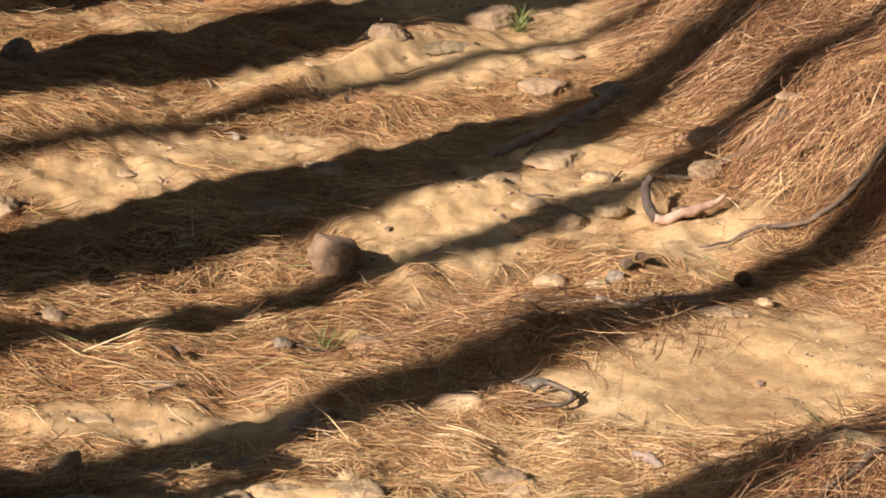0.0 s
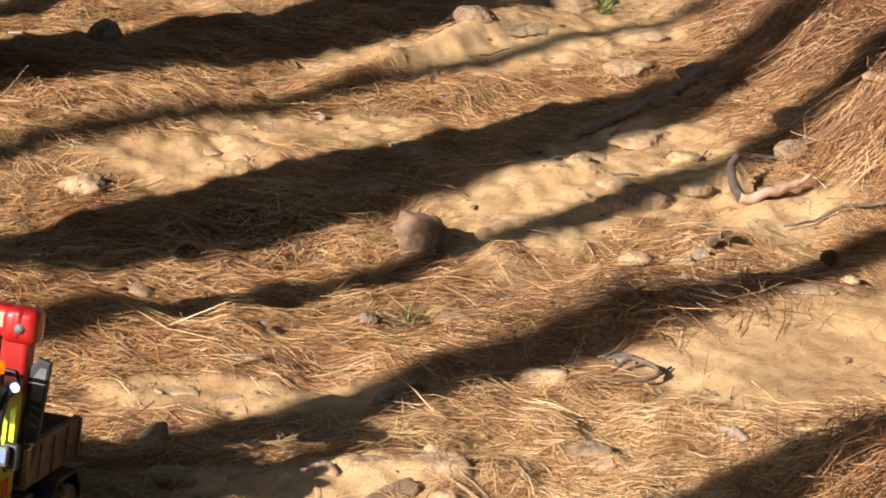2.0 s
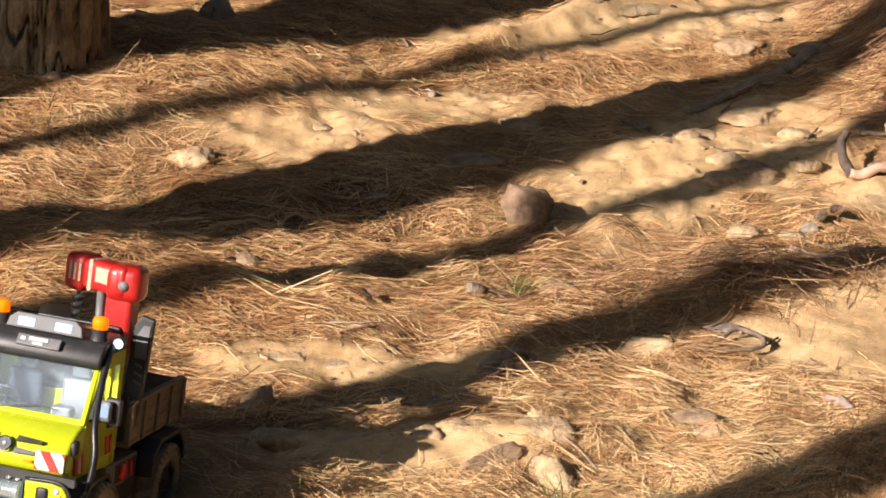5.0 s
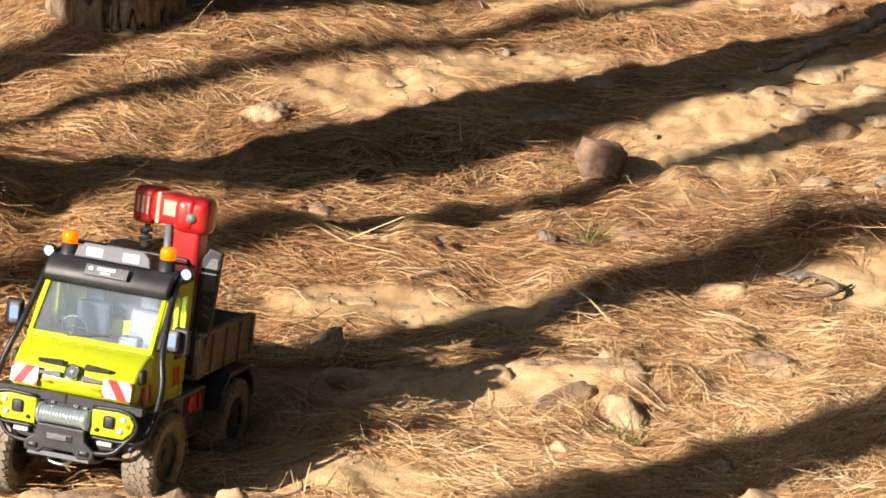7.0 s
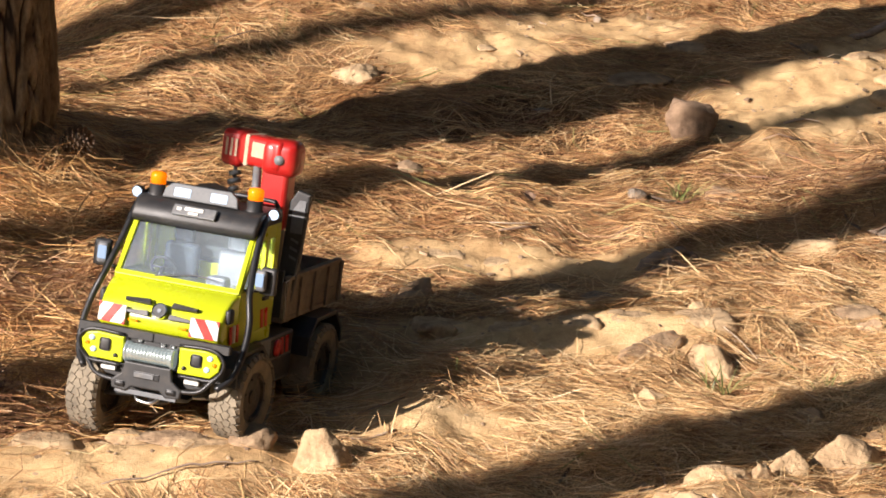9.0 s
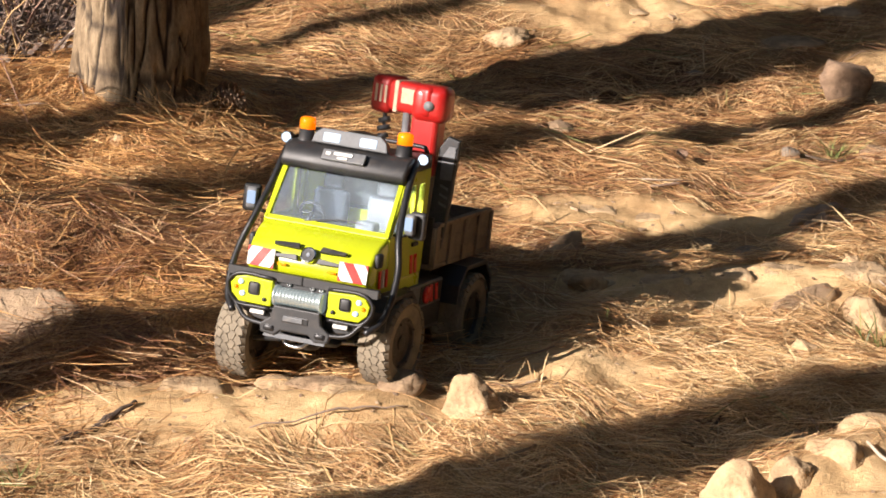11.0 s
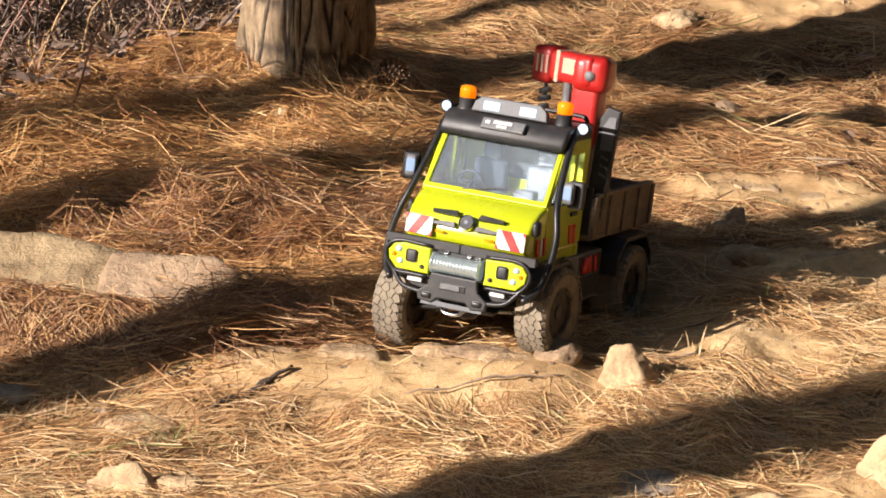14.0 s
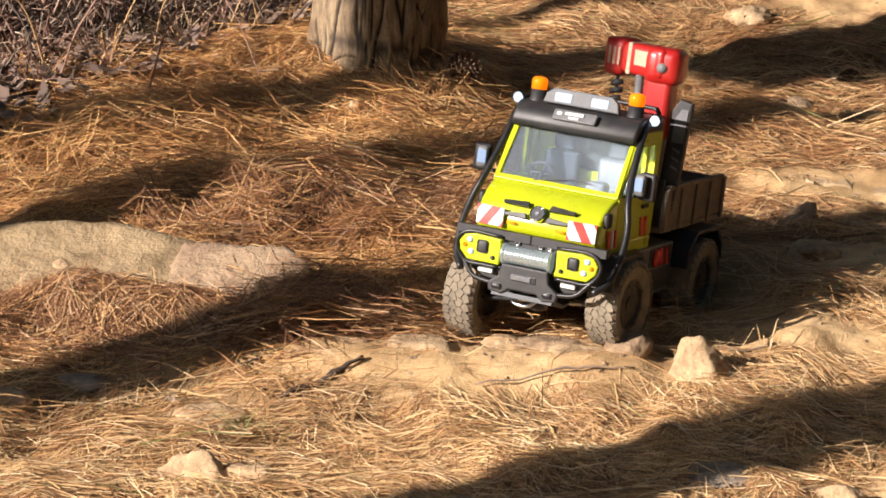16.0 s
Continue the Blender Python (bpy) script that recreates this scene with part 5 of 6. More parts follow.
def unseen_woods(count, seed):
    """Pines added out of view round the clearing to shut out the low sky."""
    r = np.random.default_rng(seed)
    first = pine(11.0, 16.0, 0.16, 15.0, 90, "unseen pine added to shut out the low sky", sides=12, crown=60)
    leaf = [o for o in first.children if o.name.startswith("crown")][0]
    n = 2600
    t = r.random(n) ** 0.8
    a, out = r.uniform(0, 6.28, n), (0.4 + 2.6 * (1 - t)) * np.sqrt(r.random(n))
    C = np.stack([np.cos(a) * out, np.sin(a) * out, 2.0 + 13.2 * t], -1)
    d = r.normal(size=(n, 3)) * 0.28
    e = r.normal(size=(n, 3)) * 0.20
    V = np.stack([C - d, C + e, C + d, C - e], 1).reshape(-1, 3)
    leaf.data = sheet("crown", V, np.arange(n)[:, None] * 4 + np.arange(4), LEAVES)
    made = 0
    while made < count:
        ang, far = r.uniform(0, 2 * math.pi), r.uniform(8.5, 24)
        gap = abs((ang - (SUN_AZ + math.pi) + math.pi) % (2 * math.pi) - math.pi)
        # no added tree stands in the sun's way
        if gap < radians(20) + 3.2 / far:
            continue
        px, py = 0.2 + math.cos(ang) * far, 4.2 + math.sin(ang) * far
        copy_thing(first, pose(px, py, ground_at(px, py) - 0.08, 0, 0, r.uniform(0, 360)))
        made += 1


unseen_woods(85, 77)


# ---- the toy truck ----
def rbox(bm, x0, x1, y0, y1, z0, z1, r=0.002, seg=2, m=None):
    """A box with rounded edges."""
    start = set(bm.verts)
    made = bmesh.ops.create_cube(bm, size=1, matrix=Matrix.Translation(((x0 + x1) / 2, (y0 + y1) / 2, (z0 + z1) / 2)) @ Matrix.Diagonal((abs(x1 - x0), abs(y1 - y0), abs(z1 - z0), 1)))
    edges = {e for v in made["verts"] for e in v.link_edges}
    if r:
        bmesh.ops.bevel(bm, geom=list(edges), offset=r, segments=seg, affect="EDGES", profile=0.5)
    if m is not None:
        bmesh.ops.transform(bm, matrix=m, verts=[v for v in bm.verts if v not in start])
    return bm


def prism(bm, outline, a, b, axis="x", r=0.0, m=None, seg=2):
    """A plate: an outline in the two other axes, pushed from a to b."""
    start = set(bm.verts)

    def at(p, q, d):
        return {"x": (d, p, q), "y": (p, d, q), "z": (p, q, d)}[axis]
    lo = [bm.verts.new(at(p, q, a)) for p, q in outline]
    hi = [bm.verts.new(at(p, q, b)) for p, q in outline]
    n = len(outline)
    faces = [bm.faces.new(lo[::-1]), bm.faces.new(hi)] + [bm.faces.new((lo[k], lo[(k + 1) % n], hi[(k + 1) % n], hi[k])) for k in range(n)]
    bmesh.ops.recalc_face_normals(bm, faces=faces)
    if r:
        bmesh.ops.bevel(bm, geom=list({e for f in faces[:2] for e in f.edges}), offset=r, segments=seg, affect="EDGES", profile=0.5)
    if m is not None:
        bmesh.ops.transform(bm, matrix=m, verts=[v for v in bm.verts if v not in start])
    return bm


def turned(bm, profile, sides=32, m=None, closed=True):
    """A round body about the x axis: radius and place along x."""
    start = set(bm.verts)
    rings = [[bm.verts.new((x, rad * math.cos(a), rad * math.sin(a))) for a in (2 * math.pi * k / sides for k in range(sides))] for rad, x in profile]
    for p, q in zip(rings, rings[1:]):
        for k in range(sides):
            bm.faces.new((p[k], p[(k + 1) % sides], q[(k + 1) % sides], q[k]))
    if closed:
        bm.faces.new(rings[0])
        bm.faces.new(rings[-1][::-1])
    bmesh.ops.recalc_face_normals(bm, faces=bm.faces[:])
    if m is not None:
        bmesh.ops.transform(bm, matrix=m, verts=[v for v in bm.verts if v not in start])
    return bm


UP = Matrix.Rotation(radians(-90), 4, "Y")   # turns a body about x into one that stands up
truck = tagged(new("toy_truck"), "lime-green toy crane truck with dusty black tyres climbing a rock step", "toy truck")
truck.matrix_world = TRUCK
B = bmesh.new

# wheels
TW = 0.038
bm = turned(B(), [(0.029, -TW * 0.36), (0.034, -TW * 0.47), (0.046, -TW * 0.5), (0.0515, -TW * 0.44), (0.0535, -TW * 0.25), (0.0538, 0), (0.0535, TW * 0.25), (0.0515, TW * 0.44), (0.046, TW * 0.5), (0.034, TW * 0.47), (0.029, TW * 0.36)], 64, closed=False)
for k in range(30):
    a = 2 * math.pi * k / 30
    for row, (off, wide, ln) in enumerate(((-0.0132, 0.0080, 0.0094), (-0.0044, 0.0078, 0.0098), (0.0044, 0.0078, 0.0098), (0.0132, 0.0080, 0.0094))):
        m = Matrix.Rotation(a + (math.pi / 30 if row % 2 else 0), 4, "X") @ pose(off, 0, 0.0536, 0, 0, 24 if row in (0, 2) else -24)
        rbox(bm, -wide / 2, wide / 2, -ln / 2, ln / 2, -0.001, 0.0012, 0, m=m)
    for sgn in (-1, 1):
        m = Matrix.Rotation(a, 4, "X") @ pose(sgn * 0.0182, 0, 0.0512, 0, sgn * 52, 0)
        rbox(bm, -0.0030, 0.0030, -0.0040, 0.0040, -0.001, 0.0012, 0, m=m)
tyre_mesh = mesh_of("tyre", bm, TYRE, False)
bm = turned(B(), [(0.030, -0.013), (0.031, -0.016), (0.026, -0.0165), (0.022, -0.006), (0.010, -0.006), (0.009, -0.015), (0.004, -0.016)], 32)
turned(bm, [(0.004, 0.016), (0.009, 0.015), (0.010, 0.006), (0.022, 0.006), (0.026, 0.0165), (0.031, 0.016), (0.030, 0.013)], 32)
for k in range(8):
    m = Matrix.Rotation(2 * math.pi * k / 8, 4, "X")
    rbox(bm, -0.011, 0.011, -0.0028, 0.0028, 0.008, 0.027, 0.0008, 1, m)
    for sgn in (-1, 1):
        turned(bm, [(0.0014, -0.0012), (0.0014, 0.0012)], 6, m @ pose(sgn * 0.0168, 0.006, 0.0275))
rim_mesh = mesh_of("wheel", bm, RIM, False)
for wx, wy, wz, steer in WHEELS:
    rim = new("wheel", rim_mesh)
    rim.parent, rim.matrix_basis = truck, pose(wx, wy, wz, 17 * wx / 0.092, 0, steer)
    tagged(rim, "dark beadlock wheel")
    tyre = new("tyre", tyre_mesh)
    tyre.parent = rim
    tagged(tyre, "dusty treaded rubber tyre")

# underside
for nm, y, z1, z2 in (("front_axle", 0.0, 0.056, 0.078), ("rear_axle", -0.25, 0.066, 0.078)):
    bm = tube_into(B(), [(0.078, y, z1), (-0.078, y, z2)], 0.0075, 12)
    turned(bm, [(0.006, -0.016), (0.016, -0.012), (0.019, 0), (0.016, 0.012), (0.006, 0.016)], 20, pose(0.012, y, (z1 + z2) / 2 - 0.001))
    part(nm, bm, BLACK, truck, "", True)
for sgn in (-1, 1):
    part("chassis_rail", rbox(B(), sgn * 0.034 - 0.006, sgn * 0.034 + 0.006, -0.315, 0.06, 0.098, 0.116, 0.002), BLACK, truck)
    for y in (0.0, -0.25):
        bm = tube_into(B(), [(sgn * 0.05, y - 0.012, 0.072), (sgn * 0.045, y - 0.02, 0.132)], 0.0058, 10)
        for k in range(7):
            c = Vector((sgn * 0.05, y - 0.012, 0.072)).lerp(Vector((sgn * 0.045, y - 0.02, 0.132)), 0.2 + 0.1 * k)
            turned(bm, [(0.0085, -0.0012), (0.0092, 0), (0.0085, 0.0012)], 14, Matrix.Translation(c) @ UP)
        part("shock_absorber", bm, GREY, truck, "", True)
part("steering_rod", tube_into(B(), [(0.075, 0.024, 0.056), (-0.072, 0.022, 0.074)], 0.0028, 8), STEEL, truck, "steel steering rod", True)
part("belly_plate", rbox(B(), -0.038, 0.038, -0.19, 0.03, 0.086, 0.098, 0.003), BLACK, truck)

# bonnet and cab, lime
HOOD = [(-0.03, 0.134), (-0.03, 0.206), (0.016, 0.206), (0.036, 0.200), (0.052, 0.191), (0.062, 0.180), (0.067, 0.166), (0.068, 0.150), (0.060, 0.148), (0.052, 0.134)]
bm = prism(B(), HOOD, -0.083, 0.083, "x", 0.005, seg=3)
for v in bm.verts:   # the bonnet narrows towards its nose and bows a little across
    f = max(0.0, min(1.0, v.co.y / 0.07))
    v.co.x *= 1 - 0.05 * f
    v.co.y -= 0.007 * (abs(v.co.x) / 0.083) ** 3 * f
    v.co.z -= 0.004 * (abs(v.co.x) / 0.083) ** 2 * max(0, min(1, (v.co.z - 0.15) / 0.05)) * (0.3 + f)
hood = part("bonnet", bm, LIME, truck, "glossy lime-green bonnet", True)


def nose(x, s):
    """A pose on the sloping front of the bonnet; s runs from its lip, 0, upwards."""
    y = float(np.interp(s, [0, 0.32, 0.6, 0.82, 1], [0.068, 0.067, 0.062, 0.052, 0.036]))
    lean = float(np.interp(s, [0, 0.3, 0.46, 0.71, 0.91], [3, 4, 20, 42, 60]))
    f = y / 0.07
    return pose(x, y - 0.007 * (abs(x) / 0.083) ** 3 * f, 0.150 + 0.050 * s - 0.002 * (x / 0.083) ** 2, lean, 0, -14 * (x / 0.083) ** 3) @ pose(0, 0.0007, 0)


for sgn in (-1, 1):
    for s, x0, x1 in ((0.68, 0.0130, 0.046), (0.42, 0.0125, 0.041)):
        bm = B()
        prism(bm, [(x0, -0.0034), (x1, -0.0026), (x1 + 0.001, 0.0012), (x0 + 0.002, 0.0036)], -0.0030, 0.0018, "y", 0.0005, seg=1)
        bmesh.ops.transform(bm, matrix=nose(sgn * 0.026, s) @ pose(0, 0, 0, 0, 0, 0) @ Matrix.Diagonal((sgn, 1, 1, 1)) @ Matrix.Translation((-0.026, 0, 0)), verts=bm.verts)
        bmesh.ops.recalc_face_normals(bm, faces=bm.faces[:])
        part("grille_slot", bm, BLACK, hood, "black air slot")
    # reflective plate: a white board with red slanting bars
    m = nose(sgn * 0.0595, 0.31)
    board = part("warning_plate", prism(B(), [(-0.018, -0.0115), (0.018, -0.0115), (0.018, 0.0115), (-0.018, 0.0115)], -0.0005, 0.0014, "y", 0.0004, m), STRIPE_WHITE, hood, "white reflective plate with red slanting bars")
    for q in ([(-0.014, -0.0115), (-0.002, -0.0115), (0.013, 0.0115), (0.001, 0.0115)], [(0.0135, -0.0115), (0.018, -0.0115), (0.018, -0.005)], [(-0.018, 0.0115), (-0.018, 0.0045), (-0.0135, 0.0115)]):
        if sgn > 0:
            q = [(-p, z) for p, z in q][::-1]
        part("red_bar", prism(B(), q, 0.0010, 0.0020, "y", 0, m), STRIPE_RED, board, "red reflective bar")
    part("marker_lamp", rbox(B(), -0.0055, 0.0055, -0.002, 0.0010, -0.0014, 0.0014, 0.0006, m=nose(sgn * 0.032, 0.22)), AMBER, hood, "small orange marker lamp")
    part("indicator", rbox(B(), -0.004, 0.004, -0.010, 0.006, -0.009, 0.009, 0.0035, 3, pose(sgn * 0.0815, 0.044, 0.180)), BLACK, hood, "black indicator housing", True)
    for k in range(3):
        m = pose(sgn * 0.0828, 0.034 - 0.011 * k, 0.156, 0, 0, 0)
        part("side_stripe", prism(B(), [(-0.004, -0.011), (0.002, -0.011), (0.006, 0.011), (0.0, 0.011)], -0.0008, 0.0008, "x", 0, m), STRIPE_RED if k % 2 == 0 else STRIPE_WHITE, hood)
m = nose(0, 0.52)
emblem = part("round_badge", turned(B(), [(0.0098, -0.004), (0.0098, 0.0012), (0.0084, 0.0018), (0.0082, 0.0010)], 32, m @ Matrix.Rotation(radians(90), 4, "Z")), EMBLEM, hood, "round chrome badge")
part("badge_centre", turned(B(), [(0.0026, 0.0008), (0.0026, 0.0018)], 18, m @ Matrix.Rotation(radians(90), 4, "Z")), EMBLEM, emblem)
part("badge_field", turned(B(), [(0.0081, 0.0002), (0.0081, 0.0011)], 28, m @ Matrix.Rotation(radians(90), 4, "Z")), TUBE, emblem)

ROOF_Z, CAB_BACK = 0.276, -0.105
cab = part("cab", rbox(B(), -0.083, 0.083, CAB_BACK, -0.028, 0.128, 0.150, 0.003), LIME, truck, "lime-green cab with large windows")
WS0, WS1 = Vector((0, 0.016, 0.205)), Vector((0, -0.031, 0.276))   # foot and head of the windscreen
for sgn in (-1, 1):
    # doors: sill, posts and rail round the side window
    bm = B()
    prism(bm, [(0.012, 0.150), (0.016, 0.206), (CAB_BACK, 0.206), (CAB_BACK, 0.150)], sgn * 0.0785, sgn * 0.083, "x", 0.0012)
    prism(bm, [(0.016, 0.205), (0.007, 0.205), (-0.037, 0.276), (-0.029, 0.276)], sgn * 0.0755, sgn * 0.0822, "x", 0.0012)
    prism(bm, [(CAB_BACK, 0.204), (CAB_BACK + 0.016, 0.204), (CAB_BACK + 0.016, 0.276), (CAB_BACK, 0.276)], sgn * 0.0765, sgn * 0.0825, "x", 0.0012)
    prism(bm, [(-0.034, 0.262), (CAB_BACK, 0.262), (CAB_BACK, 0.279), (-0.034, 0.279)], sgn * 0.0760, sgn * 0.0820, "x", 0.0012)
    prism(bm, [(-0.060, 0.204), (-0.070, 0.204), (-0.070, 0.268), (-0.060, 0.268)], sgn * 0.0762, sgn * 0.0818, "x", 0.0010)
    door = part("door", bm, LIME, cab, "lime-green cab door")
    pane = part("side_window", prism(B(), [(0.008, 0.204), (-0.036, 0.264), (CAB_BACK + 0.014, 0.264), (CAB_BACK + 0.014, 0.204)], sgn * 0.0780, sgn * 0.0790, "x"), GLASS, cab, "clear side window")
    pane.visible_shadow = False
    part("door_handle", rbox(B(), sgn * 0.0825, sgn * 0.0865, -0.078, -0.060, 0.186, 0.191, 0.001), BLACK, cab, "black door handle")
    for k in range(2):
        m = pose(sgn * 0.0836, -0.068 - 0.014 * k, 0.163)
        part("side_stripe", prism(B(), [(-0.006, -0.012), (0.002, -0.012), (0.008, 0.012), (0.0, 0.012)], -0.0006, 0.0006, "x", 0, m), STRIPE_RED, cab, "red reflective bar")
bm = B()
for z0, z1, xx in ((0.150, 0.214, 0.0785), (0.258, 0.278, 0.0785)):
    rbox(bm, -xx, xx, CAB_BACK, CAB_BACK + 0.005, z0, z1, 0.001)
for sgn in (-1, 1):
    rbox(bm, sgn * 0.055, sgn * 0.0785, CAB_BACK + 0.0003, CAB_BACK + 0.0047, 0.213, 0.259, 0.001)
part("back_wall", bm, LIME, cab, "lime-green cab back with a window")
rear = part("rear_window", rbox(B(), -0.056, 0.056, CAB_BACK + 0.0018, CAB_BACK + 0.0028, 0.212, 0.260, 0), GLASS, cab, "clear rear window")
rear.visible_shadow = False
# windscreen with its lime frame
way = (WS1 - WS0).normalized()
tilt = math.degrees(math.atan2(WS1.y - WS0.y, WS1.z - WS0.z))
W = Matrix.Translation((WS0 + WS1) / 2) @ pose(0, 0, 0, -tilt)
H2 = (WS1 - WS0).length / 2
bm = B()
for sgn in (-1, 1):
    prism(bm, [(sgn * 0.0815, -H2 - 0.002), (sgn * 0.0755, -H2 - 0.002), (sgn * 0.0725, H2), (sgn * 0.0785, H2)], -0.003, 0.003, "y", 0.001, W)
prism(bm, [(-0.080, -H2 - 0.003), (0.080, -H2 - 0.003), (0.080, -H2 + 0.004), (-0.080, -H2 + 0.004)], -0.003, 0.003, "y", 0.001, W)
part("windscreen_frame", bm, LIME, cab)
glass = part("windscreen", prism(B(), [(-0.0755, -H2), (0.0755, -H2), (0.0730, H2), (-0.0730, H2)], -0.0006, 0.0006, "y", 0, W), GLASS, cab, "clear raked windscreen")
glass.visible_shadow = False
part("wiper", tube_into(B(), [W @ Vector((0.03, 0.003, -H2 + 0.002)), W @ Vector((-0.02, 0.003, -H2 + 0.012)), W @ Vector((-0.045, 0.003, -H2 + 0.010))], 0.0009, 6), BLACK, glass)
# inside
part("cab_floor", rbox(B(), -0.076, 0.076, CAB_BACK + 0.006, 0.008, 0.150, 0.154, 0.001), GREY, cab)
bm = prism(B(), [(0.012, 0.160), (0.013, 0.198), (0.002, 0.206), (-0.010, 0.204), (-0.016, 0.186), (-0.012, 0.160)], -0.075, 0.075, "x", 0.003)
rbox(bm, -0.056, -0.030, -0.020, 0.002, 0.202, 0.216, 0.004)
part("dashboard", bm, DASH, cab, "pale grey dashboard")
for x in (0.036, -0.036):
    bm = rbox(B(), x - 0.024, x + 0.024, -0.080, -0.036, 0.168, 0.184, 0.006, 3)
    rbox(bm, x - 0.023, x + 0.023, -0.092, -0.078, 0.180, 0.236, 0.006, 3)
    rbox(bm, x - 0.013, x + 0.013, -0.092, -0.081, 0.237, 0.256, 0.004, 3)
    part("seat", bm, SEAT if x > 0 else DASH, cab, "dark blue-grey seat" if x > 0 else "pale grey seat", True)
bm = B()
ring = [Vector((0.036 + 0.016 * math.cos(a), -0.024 + 0.006 * math.sin(a), 0.212 + 0.014 * math.sin(a))) for a in (2 * math.pi * k / 20 for k in range(21))]
tube_into(bm, ring, 0.002, 8)
tube_into(bm, [(0.036, -0.012, 0.202), (0.036, -0.024, 0.212)], 0.003, 8)
tube_into(bm, [ring[0], ring[10]], 0.0015, 6)
part("steering_wheel", bm, BLACK, cab, "black steering wheel", True)
# roof
bm = prism(B(), [(-0.016, 0.266), (-0.012, 0.276), (-0.024, 0.292), (-0.040, 0.297), (-0.106, 0.295), (-0.108, 0.278), (-0.034, 0.277)], -0.082, 0.082, "x", 0.004, seg=3)
roof = part("roof", bm, BLACK, truck, "matt black roof with a deep visor", True)
bm = prism(B(), [(-0.050, -0.008), (0.050, -0.008), (0.047, 0.004), (0.038, 0.011), (-0.038, 0.011), (-0.047, 0.004)], -0.006, 0.006, "y", 0.0015, pose(0, -0.036, 0.305, 14))
bar = part("roof_light_bar", bm, SILVER, roof, "silver roof light bar with two lamps")
for x in (-0.024, 0.024):
    part("lamp", rbox(B(), -0.011, 0.011, -0.001, 0.0022, -0.0055, 0.0055, 0.0015, 2, pose(x, -0.0305, 0.3068, 14)), LENS, bar, "lit clear lamp")
plate = part("name_plate", rbox(B(), -0.028, 0.028, -0.002, 0.003, -0.0075, 0.0065, 0.001, 2, pose(0, -0.0165, 0.2875, 36)), GREY, roof, "dark plate with pale bars")
for x, w, z in ((0.020, 0.006, 0.0), (0.0005, 0.024, 0.0012), (0.0005, 0.013, -0.0036)):
    part("plate_mark", rbox(B(), x - w / 2, x + w / 2, 0.0032, 0.0042, z - 0.0021, z + 0.0021 if z >= 0 else z + 0.0008, 0, m=pose(0, -0.0165, 0.2875, 36)), STRIPE_WHITE, plate, "pale bar")
for sgn in (-1, 1):
    bm = turned(B(), [(0.0112, 0.0), (0.0112, 0.004), (0.0098, 0.005), (0.0098, 0.016)], 28, pose(sgn * 0.0645, -0.048, 0.294) @ UP)
    beacon = part("beacon", bm, BLACK, roof, "amber rotating beacon on a black base", True)
    part("beacon_lens", turned(B(), [(0.0098, 0.0), (0.0100, 0.010), (0.0088, 0.0135), (0.005, 0.0150), (0.001, 0.0153)], 28, pose(sgn * 0.0645, -0.048, 0.3103) @ UP), AMBER, beacon, "amber plastic dome", True)
    lampb = part("corner_lamp", turned(B(), [(0.003, -0.010), (0.006, -0.008), (0.0075, 0.004), (0.0070, 0.005)], 20, pose(sgn * 0.0905, -0.052, 0.296) @ Matrix.Rotation(radians(90), 4, "Z")), TUBE, roof, "small black spot lamp", True)
    part("lens", turned(B(), [(0.0064, 0.0052), (0.0045, 0.0064)], 20, pose(sgn * 0.0905, -0.052, 0.296) @ Matrix.Rotation(radians(90), 4, "Z")), LENS, lampb, "lit clear lens", True)
part("horn", turned(B(), [(0.005, 0), (0.008, 0.003), (0.008, 0.010), (0.004, 0.014), (0.001, 0.015)], 20, pose(0.0, -0.070, 0.295) @ UP), BLACK, roof, "", True)
part("rear_roof_rail", tube_into(B(), bend([(0.080, -0.088, 0.292), (0.078, -0.088, 0.303), (0.06, -0.088, 0.306), (-0.06, -0.088, 0.306), (-0.078, -0.088, 0.303), (-0.080, -0.088, 0.292)], 4), 0.0028, 8), TUBE, roof, "", True)

# outer tube cage and mirrors
for sgn in (-1, 1):
    pts = [(0.086, 0.074, 0.096), (0.100, 0.060, 0.112), (0.105, 0.046, 0.140), (0.103, 0.030, 0.172), (0.094, 0.016, 0.206), (0.0865, -0.012, 0.250), (0.0845, -0.034, 0.281), (0.083, -0.056, 0.294), (0.0815, -0.085, 0.295)]
    part("cage_tube", tube_into(B(), bend([(sgn * a, b, c) for a, b, c in pts], 5), 0.0042, 10), TUBE, truck, "black tube running up the cab", True)
    bm = rbox(B(), -0.011, 0.011, -0.005, 0.005, -0.017, 0.017, 0.004, 3, pose(sgn * 0.109, -0.004, 0.222, 0, 0, sgn * 8))
    tube_into(bm, [(sgn * 0.080, 0.0, 0.206), (sgn * 0.097, 0.0, 0.209), (sgn * 0.105, -0.004, 0.218)], 0.0022, 8)
    mirror = part("wing_mirror", bm, BLACK, truck, "black wing mirror with a lamp", True)
    part("mirror_lamp", rbox(B(), -0.0072, 0.0072, 0.0, 0.009, -0.0135, 0.0135, 0.0045, 3, pose(sgn * 0.1045, 0.004, 0.224, 0, 0, sgn * 8)), GREY, mirror, "grey lamp housing", True)
    part("lens", rbox(B(), -0.0052, 0.0052, 0.0, 0.0016, -0.008, 0.008, 0.0015, 2, pose(sgn * 0.1045 - 0.0012 * sgn, 0.0125, 0.225, 0, 0, sgn * 8)), MIRROR_LENS, mirror, "dark blue lamp lens")
    bm = prism(B(), [(0.066, 0.150), (0.074, 0.150), (0.074, 0.140), (0.062, 0.140)], sgn * 0.0, sgn * 0.098, "x", 0.0015)
    part("bumper_rail", bm, BLACK, truck)

